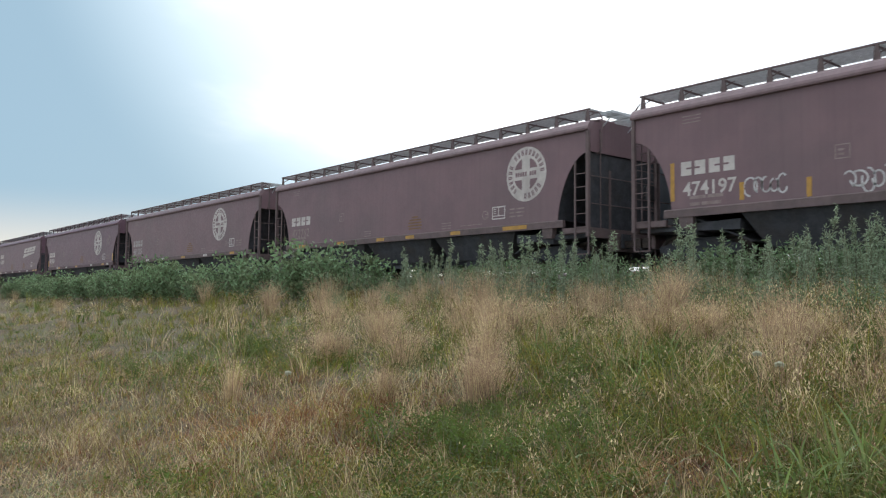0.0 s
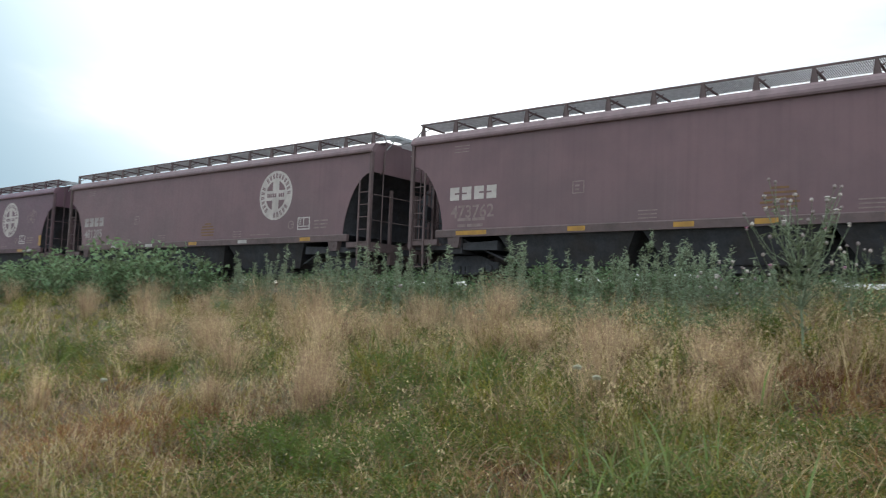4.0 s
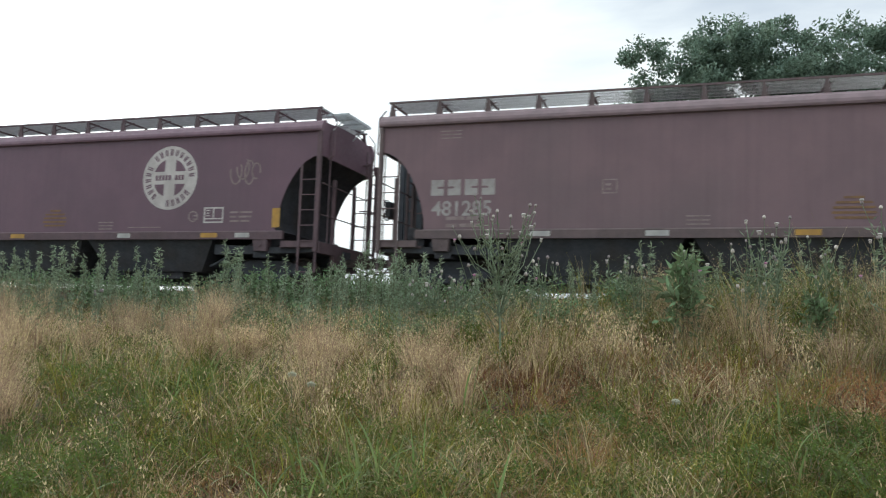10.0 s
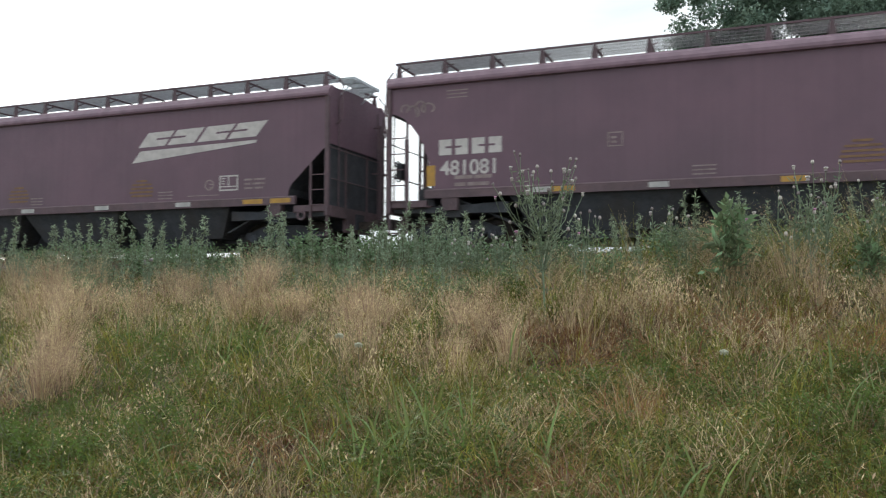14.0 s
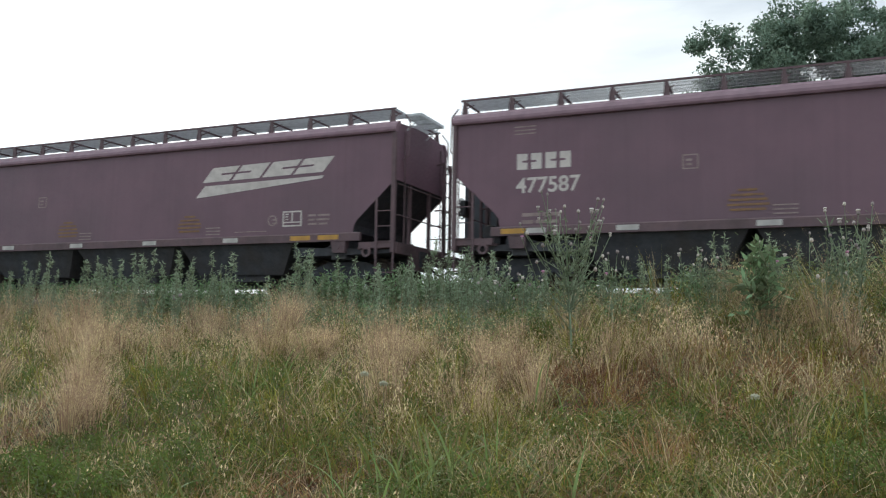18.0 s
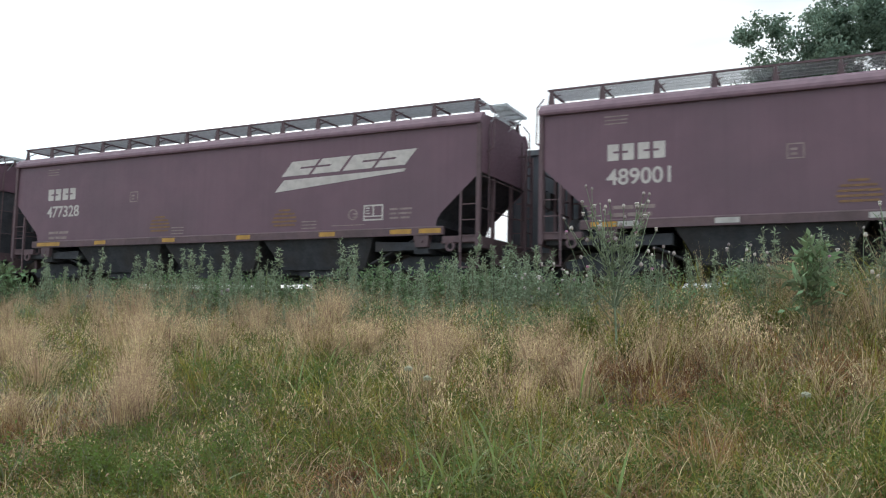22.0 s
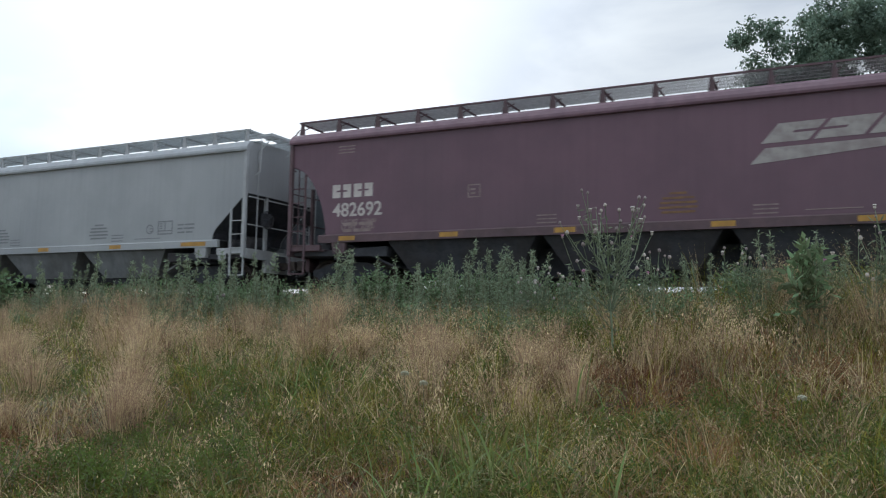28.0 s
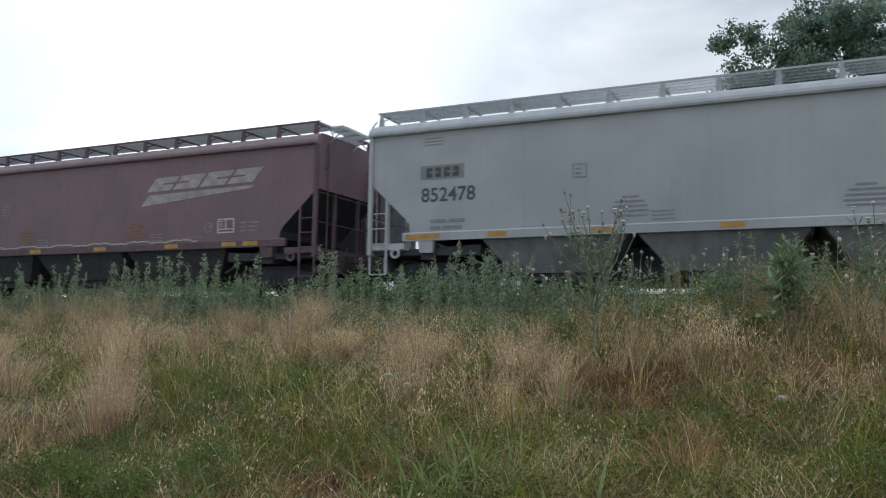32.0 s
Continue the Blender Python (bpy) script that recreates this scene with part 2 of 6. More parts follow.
M = {
    "soil": mat("soil", (0.115, 0.085, 0.052), (0.07, 0.058, 0.034), 0.95, scale=2.2, bump=0.8, stain=(0.10, 0.115, 0.05), fine=30),
    "ballast": mat("ballast", (0.20, 0.18, 0.165), (0.09, 0.08, 0.075), 0.9, scale=9, bump=1.0, stain=(0.12, 0.09, 0.07)),
    "stone": mat("stone", (0.24, 0.22, 0.20), (0.13, 0.115, 0.105), 0.9, scale=9, island=0.9),
    "tie": mat("tie", (0.075, 0.055, 0.042), (0.04, 0.03, 0.025), 0.9, scale=4, bump=0.7, stretch=(6, 1, 6)),
    "rail_steel": mat("rail_steel", (0.20, 0.12, 0.08), (0.12, 0.08, 0.06), 0.55, 0.6, scale=12, bump=0.2),
    "rail_top": mat("rail_top", (0.55, 0.55, 0.56), (0.4, 0.39, 0.38), 0.3, 1.0, scale=12),
    "brown": mat("faded_brown_paint", (0.232, 0.147, 0.160), (0.200, 0.129, 0.142), 0.5, scale=0.9, stain=(0.182, 0.132, 0.139), streak=0.16, bump=0.10, fine=14),
    "maroon": mat("maroon_paint", (0.184, 0.107, 0.137), (0.158, 0.093, 0.120), 0.45, scale=0.9, stain=(0.14, 0.092, 0.112), streak=0.14, bump=0.08, fine=14),
    # chord tones: side paint lightened for sky glare on the upturned roof edge
    "brown_chord": mat("skylit_brown_paint", (0.252, 0.175, 0.187), (0.205, 0.145, 0.154), 0.5, scale=3, stain=(0.2, 0.14, 0.145), bump=0.1),
    "maroon_chord": mat("skylit_maroon_paint", (0.222, 0.135, 0.167), (0.178, 0.108, 0.135), 0.45, scale=3, stain=(0.17, 0.105, 0.125), bump=0.1),
    "grey_chord": mat("skylit_grey_paint", (0.46, 0.48, 0.50), (0.40, 0.42, 0.44), 0.5, scale=3, stain=(0.36, 0.37, 0.38), bump=0.1),
    "grey": mat("light_grey_paint", (0.445, 0.462, 0.472), (0.395, 0.412, 0.422), 0.5, scale=0.8, stain=(0.33, 0.345, 0.36), streak=0.12, bump=0.06, fine=14),
    "brown_frame": mat("brown_frame_paint", (0.175, 0.125, 0.125), (0.14, 0.105, 0.105), 0.7, scale=3, stain=(0.08, 0.065, 0.06), bump=0.2),
    "maroon_frame": mat("maroon_frame_paint", (0.155, 0.10, 0.11), (0.125, 0.085, 0.095), 0.7, scale=3, stain=(0.08, 0.06, 0.06), bump=0.2),
    "grey_frame": mat("grey_frame_paint", (0.50, 0.52, 0.53), (0.42, 0.43, 0.44), 0.6, scale=3, stain=(0.30, 0.30, 0.30), bump=0.2),
    # dark tone holds the shade under the cars as well as soot
    "underframe": mat("sooty_shaded_underframe", (0.072, 0.075, 0.085), (0.052, 0.055, 0.063), 0.85, scale=4, bump=0.3, stain=(0.06, 0.05, 0.045)),
    # body grey darkened for the shade under the grey car, with dust stains
    "grey_under": mat("dusty_shaded_hopper", (0.26, 0.27, 0.28), (0.20, 0.21, 0.215), 0.75, scale=2, bump=0.2, stain=(0.13, 0.125, 0.12), streak=0.4),
    "grating": mat("galvanised_grating", (0.60, 0.64, 0.66), (0.48, 0.51, 0.53), 0.6, 0.1, scale=8),
    "brown_grating": mat("dusty_grating", (0.58, 0.60, 0.61), (0.46, 0.475, 0.485), 0.7, 0.1, scale=8),
    "wheel": mat("wheel_steel", (0.09, 0.07, 0.06), (0.05, 0.042, 0.038), 0.6, 0.5, scale=7, bump=0.2),
    "tread": mat("polished_tread", (0.5, 0.49, 0.48), (0.38, 0.37, 0.36), 0.3, 1.0, scale=9),
    "white": mat("weathered_white_marking", (0.64, 0.59, 0.56), (0.53, 0.485, 0.46), 0.65, scale=3, stain=(0.42, 0.37, 0.35), streak=0.3),
    "worn": mat("worn_white_marking", (0.45, 0.42, 0.40), (0.33, 0.29, 0.28), 0.65, scale=3, stain=(0.26, 0.20, 0.20), streak=0.4),
    "dim": mat("rubbed_pale_marking", (0.33, 0.26, 0.25), (0.25, 0.19, 0.185), 0.7, scale=5),
    "amber": mat("faded_amber_marking", (0.26, 0.15, 0.07), (0.20, 0.115, 0.068), 0.7, scale=5),
    "yellow": mat("yellow_reflector", (0.54, 0.30, 0.06), (0.42, 0.235, 0.06), 0.4, scale=6),
    "pale": mat("pale_reflector", (0.55, 0.53, 0.50), (0.42, 0.40, 0.38), 0.45, scale=6),
    "ink": mat("dark_marking", (0.07, 0.075, 0.08), (0.10, 0.105, 0.11), 0.6, scale=6),
    "inkbox": mat("grey_marking", (0.27, 0.28, 0.29), (0.22, 0.23, 0.24), 0.6, scale=6),
    "spray": mat("spray_paint", (0.66, 0.64, 0.64), (0.5, 0.48, 0.48), 0.6, scale=6),
    "dark_car": mat("dark_slate_paint", (0.085, 0.10, 0.115), (0.068, 0.08, 0.093), 0.65, scale=1.1, stain=(0.09, 0.09, 0.095), streak=0.35, bump=0.1),
    "dark_rim": mat("lighter_slate_rim", (0.16, 0.18, 0.19), (0.11, 0.125, 0.135), 0.65, scale=4, bump=0.1),
    "hose": mat("black_rubber", (0.02, 0.02, 0.02), (0.03, 0.03, 0.03), 0.6, scale=8),
    "bark": mat("bark", (0.10, 0.08, 0.06), (0.055, 0.045, 0.036), 0.9, scale=5, bump=1.0, stretch=(3, 3, 0.7)),
    "tree_leaf": mat("oak_leaf", (0.20, 0.275, 0.20), (0.14, 0.20, 0.15), 0.6, scale=0.6, island=0.8, thin=0.38),
    "dry": mat("dry_grass", (0.56, 0.425, 0.275), (0.29, 0.205, 0.125), 0.7, scale=2.4, island=0.9, thin=0.25),
    "straw": mat("bleached_oat", (0.70, 0.55, 0.36), (0.52, 0.39, 0.24), 0.7, scale=0.7, island=0.7, thin=0.32),
    "green": mat("green_grass", (0.225, 0.232, 0.068), (0.108, 0.122, 0.036), 0.6, scale=2.4, island=0.9, thin=0.36, passed=(1.15, 1.1, 0.75)),
    "lush": mat("broad_green_blade", (0.20, 0.255, 0.115), (0.13, 0.18, 0.075), 0.5, scale=1.5, island=0.8, thin=0.4, passed=(1.15, 1.1, 0.75)),
    "weed": mat("grey_green_weed", (0.29, 0.345, 0.235), (0.20, 0.255, 0.165), 0.65, scale=1.2, island=0.8, thin=0.35),
    "leafy": mat("dark_leafy_herb", (0.128, 0.168, 0.05), (0.068, 0.098, 0.03), 0.6, scale=1.2, island=0.9, thin=0.38, passed=(1.15, 1.1, 0.75)),
    "stalk": mat("weed_stalk", (0.17, 0.19, 0.11), (0.13, 0.13, 0.08), 0.7, scale=5, each=0.6),
    "thistle": mat("thistle_green", (0.23, 0.28, 0.185), (0.17, 0.215, 0.14), 0.7, scale=4, each=0.4, thin=0.15),
    "thistle_head": mat("dry_thistle_head", (0.44, 0.385, 0.36), (0.32, 0.28, 0.26), 0.8, scale=30, each=0.9),
    "bloom": mat("pink_bloom", (0.50, 0.20, 0.36), (0.60, 0.30, 0.45), 0.8, scale=30),
    "thatch": mat("dead_thatch", (0.15, 0.095, 0.05), (0.06, 0.04, 0.022), 0.85, scale=2.0, island=0.9, thin=0.15),
    "olive": mat("olive_grass", (0.265, 0.235, 0.065), (0.135, 0.13, 0.035), 0.65, scale=2.4, island=0.9, thin=0.32, passed=(1.3, 1.25, 0.6)),
    "deep": mat("deep_green_grass", (0.118, 0.172, 0.042), (0.06, 0.10, 0.024), 0.6, scale=2.4, island=0.8, thin=0.36, passed=(1.15, 1.1, 0.75)),
    "rust": mat("rusty_dead_grass", (0.38, 0.195, 0.095), (0.19, 0.095, 0.048), 0.8, scale=0.7, island=0.8, thin=0.25),
    "hedge": mat("broad_weed_leaf", (0.205, 0.275, 0.15), (0.14, 0.20, 0.105), 0.6, scale=1.2, island=0.9, thin=0.3),
    "clover": mat("yellow_green_clover", (0.18, 0.215, 0.05), (0.096, 0.125, 0.03), 0.55, scale=1.6, island=0.9, thin=0.4, passed=(1.15, 1.1, 0.75)),
    "feathery": mat("grey_green_feathery_herb", (0.24, 0.27, 0.145), (0.15, 0.18, 0.09), 0.65, scale=1.6, island=0.8, thin=0.3),
    "brome": mat("pinkish_dry_brome", (0.62, 0.46, 0.31), (0.38, 0.27, 0.175), 0.7, scale=2.4, island=0.9, thin=0.3),
    "petal": mat("cream_petal", (0.52, 0.52, 0.40), (0.42, 0.43, 0.32), 0.8, scale=30, thin=0.2),
    "fluff": mat("thistle_down", (0.62, 0.58, 0.55), (0.5, 0.46, 0.43), 0.9, scale=30),
}


# ---- mesh helpers ----
def bm_box(bm, x0, x1, y0, y1, z0, z1, m=None):
    v = [bm.verts.new(p) for p in ((x0, y0, z0), (x1, y0, z0), (x1, y1, z0), (x0, y1, z0), (x0, y0, z1), (x1, y0, z1), (x1, y1, z1), (x0, y1, z1))]
    if m is not None:
        for q in v:
            q.co = m @ q.co
    for f in ((0, 3, 2, 1), (4, 5, 6, 7), (0, 1, 5, 4), (1, 2, 6, 5), (2, 3, 7, 6), (3, 0, 4, 7)):
        bm.faces.new([v[i] for i in f])
    return v


def bm_rod(bm, a, b, r0, r1=None, sides=6):
    a, b = Vector(a), Vector(b)
    r1 = r0 if r1 is None else r1
    q = (b - a).to_track_quat("Z", "Y").to_matrix()
    rings = [[bm.verts.new(p + q @ Vector((r * math.cos(k * math.tau / sides), r * math.sin(k * math.tau / sides), 0))) for k in range(sides)] for p, r in ((a, r0), (b, r1))]
    for k in range(sides):
        bm.faces.new((rings[0][k], rings[0][(k + 1) % sides], rings[1][(k + 1) % sides], rings[1][k]))
    bm.faces.new(rings[0][::-1])
    bm.faces.new(rings[1])


def bm_sheet(bm, outline, depth):
    """A flat outline given as (x, y, z) points, thickened by the vector depth."""
    d = Vector(depth)
    a = [bm.verts.new(p) for p in outline]
    b = [bm.verts.new(Vector(p) + d) for p in outline]
    bm.faces.new(a)
    bm.faces.new(b[::-1])
    for i in range(len(a)):
        j = (i + 1) % len(a)
        bm.faces.new((a[i], b[i], b[j], a[j]))


def bm_lathe(bm, profile, centre, axis="y", sides=24):
    """Turns (radius, along) pairs round an axis."""
    c = Vector(centre)
    rings = []
    for r, h in profile:
        ring = []
        for k in range(sides):
            u, w = r * math.cos(k * math.tau / sides), r * math.sin(k * math.tau / sides)
            ring.append(bm.verts.new(c + Vector({"y": (u, h, w), "x": (h, u, w), "z": (u, w, h)}[axis])))
        rings.append(ring)
    for a, b in zip(rings, rings[1:]):
        for k in range(sides):
            bm.faces.new((a[k], a[(k + 1) % sides], b[(k + 1) % sides], b[k]))
    bm.faces.new(rings[0][::-1])
    bm.faces.new(rings[-1])


def mesh_of(bm, name, material, smooth=False, bevel=0.0):
    if bevel:
        bmesh.ops.bevel(bm, geom=[e for e in bm.edges if e.is_manifold and e.calc_face_angle(0) > 0.6], offset=bevel, segments=1, affect="EDGES", clamp_overlap=True)
    bmesh.ops.recalc_face_normals(bm, faces=bm.faces)
    me = bpy.data.meshes.new(name)
    bm.to_mesh(me)
    bm.free()
    me.materials.append(material)
    if smooth:
        me.polygons.foreach_set("use_smooth", [True] * len(me.polygons))
    return me


FINE = {"fine_stencil", "warning_stencil", "ring_lettering", "centre_lettering", "end_walkway", "round_stencil", "roof_stencil", "graffiti"}


def part(name, bm, material, parent, label="", smooth=False, bevel=0.0, at=None):
    """Links a bmesh, or a mesh that is shared, as one mesh object under a thing or a part."""
    me = bm if isinstance(bm, bpy.types.Mesh) else mesh_of(bm, name, material, smooth, bevel)
    ob = new(name, me)
    ob.parent = parent
    if at is not None:
        ob.matrix_basis = at
    if label:
        tagged(ob, label)
    if name in FINE:
        ob["kind"] = "stuff"
    return ob


def grid_mesh(name, verts, faces, material, smooth=False):
    me = bpy.data.meshes.new(name)
    me.from_pydata(verts, [], faces)
    me.materials.append(material)
    if smooth:
        me.polygons.foreach_set("use_smooth", [True] * len(me.polygons))
    return me


def quads_mesh(name, verts, quads, material):
    """A big mesh of quads straight from arrays."""
    me = bpy.data.meshes.new(name)
    verts, quads = np.asarray(verts, np.float32).reshape(-1, 3), np.asarray(quads, np.int32).reshape(-1, 4)
    me.vertices.add(len(verts))
    me.vertices.foreach_set("co", verts.ravel())
    me.loops.add(quads.size)
    me.loops.foreach_set("vertex_index", quads.ravel())
    me.polygons.add(len(quads))
    me.polygons.foreach_set("loop_start", np.arange(0, quads.size, 4, dtype=np.int32))
    me.update(calc_edges=True)
    me.materials.append(material)
    return me


# ---- the ground: a bank that rises from the path to the track, then falls away ----
RAIL, NEAR_Y, FAR_Y = 2.40, 19.46, 23.90
LEVELS_Y = [-60.0, -2.0, 1.0, 3.0, 5.0, 8.0, 11.0, 13.5, 15.5, 16.6, 17.6, 25.8, 27.5, 34.0, 60.0]
LEVELS_Z = [-0.15, -0.02, 0.0, 0.06, 0.26, 0.74, 1.20, 1.50, 1.66, 1.78, 2.08, 2.08, 1.55, 0.75, 0.3]


def ground_z(x, y):
    bumps = 0.05 * np.sin(x * 0.9 + 0.6 * np.sin(y * 0.7)) * np.cos(y * 0.8 + 0.3 * x) + 0.03 * np.sin(2.3 * x + 1.1 * y)
    bumps = bumps * np.clip((np.asarray(y) + 3) / 5, 0.15, 1) * np.clip((17.0 - np.asarray(y)) / 2, 0, 1)
    mound = 0.50 * np.exp(-((np.asarray(x) - 1.2) / 3.6) ** 2) * np.exp(-((np.asarray(y) - 12.6) / 2.0) ** 2)
    return np.interp(y, LEVELS_Y, LEVELS_Z) + bumps + mound


def build_ground():
    xs = np.concatenate([np.linspace(-2500, -130, 14), np.arange(-120, 45, 0.75), np.linspace(55, 2500, 14)])
    ys = np.concatenate([np.linspace(-2500, -40, 10), np.arange(-30, 0, 3.0), np.arange(0, 17.8, 0.4), np.arange(18, 36, 1.0), np.linspace(40, 3200, 16)])
    gx, gy = np.meshgrid(xs, ys, indexing="ij")
    v = np.stack([gx, gy, ground_z(gx, gy)], -1).reshape(-1, 3)
    i = np.arange(len(xs) - 1)[:, None] * len(ys) + np.arange(len(ys) - 1)[None]
    q = np.stack([i, i + len(ys), i + len(ys) + 1, i + 1], -1).reshape(-1, 4)
    ob = new("ground", quads_mesh("ground", v, q, M["soil"]))
    ob.data.polygons.foreach_set("use_smooth", [True] * len(ob.data.polygons))
    tagged(ob, "bare brown soil bank rising to the railway under dry grass", "ground", kind="structure")


build_ground()


def build_track(y, x0, x1, label):
    """Ballast, ties and two rails of one railway track."""
    track = tagged(new("railway_track"), label, "railway track", kind="structure")
    track.location = (0, y, 0)
    bm = bmesh.new()
    top, toe = RAIL - 0.20, 2.02
    bm_sheet(bm, [(x0, -2.2, toe), (x0, -1.45, top), (x0, 1.45, top), (x0, 2.2, toe)], (x1 - x0, 0, 0))
    part("ballast_bed", bm, M["ballast"], track, "grey crushed stone ballast")
    for side in (-1, 1):
        c = side * 0.755
        bm = bmesh.new()
        prof = [(-0.07, -0.17), (0.07, -0.17), (0.07, -0.155), (0.012, -0.135), (0.012, -0.045), (0.036, -0.035), (0.036, -0.004), (0.028, 0.0), (-0.028, 0.0), (-0.036, -0.004), (-0.036, -0.035), (-0.012, -0.045), (-0.012, -0.135), (-0.07, -0.155)]
        bm_sheet(bm, [(x0, c + u, RAIL + w) for u, w in prof], (x1 - x0, 0, 0))
        part("rail", bm, M["rail_steel"], track, "rusty steel rail with a polished head")
    return track


build_track(NEAR_Y, -260, 160, "railway track with rusty rails on grey ballast")
build_track(FAR_Y, -260, 160, "second railway track behind the moving train")


# ---- the train: ten covered hoppers, built one by one on their own lengths ----
EAVE, SILL_TOP, SILL_LOW, HALF = 4.15, 1.54, 1.32, 1.60
SHARED = {}


def shared(key, build):
    """One mesh for all alike pieces."""
    if key not in SHARED:
        SHARED[key] = build()
    return SHARED[key]


def box_mesh(key, dims, material, bevel=0.0):
    def build():
        bm = bmesh.new()
        bm_box(bm, *dims)
        return mesh_of(bm, key, material, bevel=bevel)
    return shared((key, dims, material.name), build)


def end_curve(style):
    """The lower end of the side sheet, from the corner post inwards, as (inset, height)."""
    if style == "arc":
        return [(1.20 * math.sin(a), SILL_TOP + (3.46 - SILL_TOP) * math.cos(a) ** 1.25) for a in np.linspace(0, math.pi / 2, 10)]
    return [(0.0, 2.86), (1.08, 1.86), (1.17, 1.72), (1.20, SILL_TOP)]


def text_mesh(words, size, material, squeeze=1.0):
    cu = bpy.data.curves.new("lettering", "FONT")
    cu.body, cu.size, cu.extrude, cu.offset = words, size, 0.002, 0.016 * size
    ob = new("lettering", cu)
    bpy.context.view_layer.update()
    me = bpy.data.meshes.new_from_object(ob.evaluated_get(bpy.context.evaluated_depsgraph_get()))
    bpy.data.objects.remove(ob)
    me.materials.clear()
    me.materials.append(material)
    return me


def on_side(x, z, proud=0.004):
    """The pose of a flat marking on the near side of a car."""
    return pose(x, -HALF - proud, z, 90, 0, 0)


def flat(shapes, thick=0.003):
    """A marking out of flat outlines (x, y) in its own plane."""
    bm = bmesh.new()
    for s in shapes:
        bm_sheet(bm, [(x, y, 0) for x, y in s], (0, 0, thick))
    return bm


def bars(rows, width, gap, height, ragged=0.25, seed=0, words=2):
    """Lines of unreadable small writing as plain bars."""
    r, out = random.Random(seed), []
    for i in range(rows):
        w = width * (1 - ragged * r.random())
        cuts = [0.0]
        for k in range(words - 1):
            cuts.append(w * (k + 0.6 + 0.5 * r.random()) / words)
        cuts.append(w)
        for a, b in zip(cuts, cuts[1:]):
            out.append([(a, -i * gap), (b - 0.05, -i * gap), (b - 0.05, -i * gap + height), (a, -i * gap + height)])
    return out


def frame_box(w, h, t):
    return [[(0, 0), (w, 0), (w, t), (0, t)], [(0, h - t), (w, h - t), (w, h), (0, h)], [(0, t), (t, t), (t, h - t), (0, h - t)], [(w - t, t), (w, t), (w, h - t), (w - t, h - t)]]


def company_mark(car, name, width, height, slant, gap, material, label, at):
    """A company mark drawn as four slanted plain blocks with slits, each a part of the mark."""
    w = (width - gap * 3) / 4
    first = None
    for k in range(4):
        pts = [(0, 0), (1, 0), (1, .44), (.5, .44), (.5, .57), (1, .57), (1, 1), (0, 1)]
        if k % 2:
            pts = [(1 - u, v) for u, v in pts][::-1]
        bm = flat([[(u * w + slant * v * height, v * height) for u, v in pts]])
        if first is None:
            first = part(name, bm, material, car, label, at=at)
        else:
            part("mark_block", bm, material, first, at=pose(k * (w + gap), 0, 0))


def ladder(parent, x, y, low, high, inner, mtl, rungs):
    """Side ladder: one stile and its rungs to the corner post."""
    way = 1 if inner > x else -1
    ob = part("ladder", box_mesh("ladder", (-0.028, 0.028, -0.02, 0.02, low, high), mtl), mtl, parent, at=pose(inner, y, 0))
    for z in rungs:
        part("rung", box_mesh("rung", (-0.48 if way > 0 else 0.0, 0.0 if way > 0 else 0.48, -0.013, 0.013, -0.013, 0.013), mtl), mtl, ob, at=pose(0, 0, z))
    return ob


def wheelset(parent, x, z, mtl):
    def wheel():
        bm = bmesh.new()
        bm_lathe(bm, [(0.06, -0.09), (0.12, -0.09), (0.14, -0.03), (0.36, -0.02), (0.40, -0.06), (0.455, -0.06), (0.46, 0.03), (0.485, 0.045), (0.485, 0.07), (0.40, 0.07), (0.36, 0.03), (0.14, 0.02), (0.12, 0.08), (0.06, 0.08)], (0, 0, 0), sides=28)
        for k in range(4):
            a = k * math.tau / 4
            bm_box(bm, -0.03, 0.03, -0.045, -0.018, 0.2, 0.3, Matrix.Rotation(a, 4, "Y"))
        return mesh_of(bm, "wheel", M["wheel"], smooth=False)

    def axle():
        bm = bmesh.new()
        bm_lathe(bm, [(0.07, -1.05), (0.07, -0.8), (0.095, -0.78), (0.085, 0.0), (0.095, 0.78), (0.07, 0.8), (0.07, 1.05)], (0, 0, 0), sides=12)
        return mesh_of(bm, "axle", M["wheel"])
    ob = part("wheelset", shared("axle", axle), M["wheel"], parent, at=pose(x, 0, z))
    for side in (-1, 1):
        part("wheel", shared("wheel", wheel), M["wheel"], ob, at=pose(0, side * 0.765, 0, 0, 0, 0 if side < 0 else 180))
    return ob


def side_frame():
    """A cast truck side with arched top, spring opening and axle boxes."""
    bm = bmesh.new()
    top = [(-1.18, 0.62), (-0.95, 0.66), (-0.55, 0.82), (0.55, 0.82), (0.95, 0.66), (1.18, 0.62), (1.18, 0.48), (0.98, 0.40), (0.72, 0.50), (0.40, 0.28), (-0.40, 0.28), (-0.72, 0.50), (-0.98, 0.40), (-1.18, 0.48)]
    bm_sheet(bm, [(x, -0.08, z) for x, z in top], (0, 0.16, 0))
    for s in (-1, 1):
        bm_lathe(bm, [(0.10, -0.16), (0.12, -0.13), (0.13, 0.08), (0.05, 0.1)], (s * 0.89, 0, 0.46), sides=12)
    for k in range(3):
        bm_lathe(bm, [(0.06, 0.3), (0.06, 0.52)], ((k - 1) * 0.16, -0.10, 0), axis="z", sides=10)
    return mesh_of(bm, "side_frame", M["underframe"])


WHEELSETS, CARS = [], []


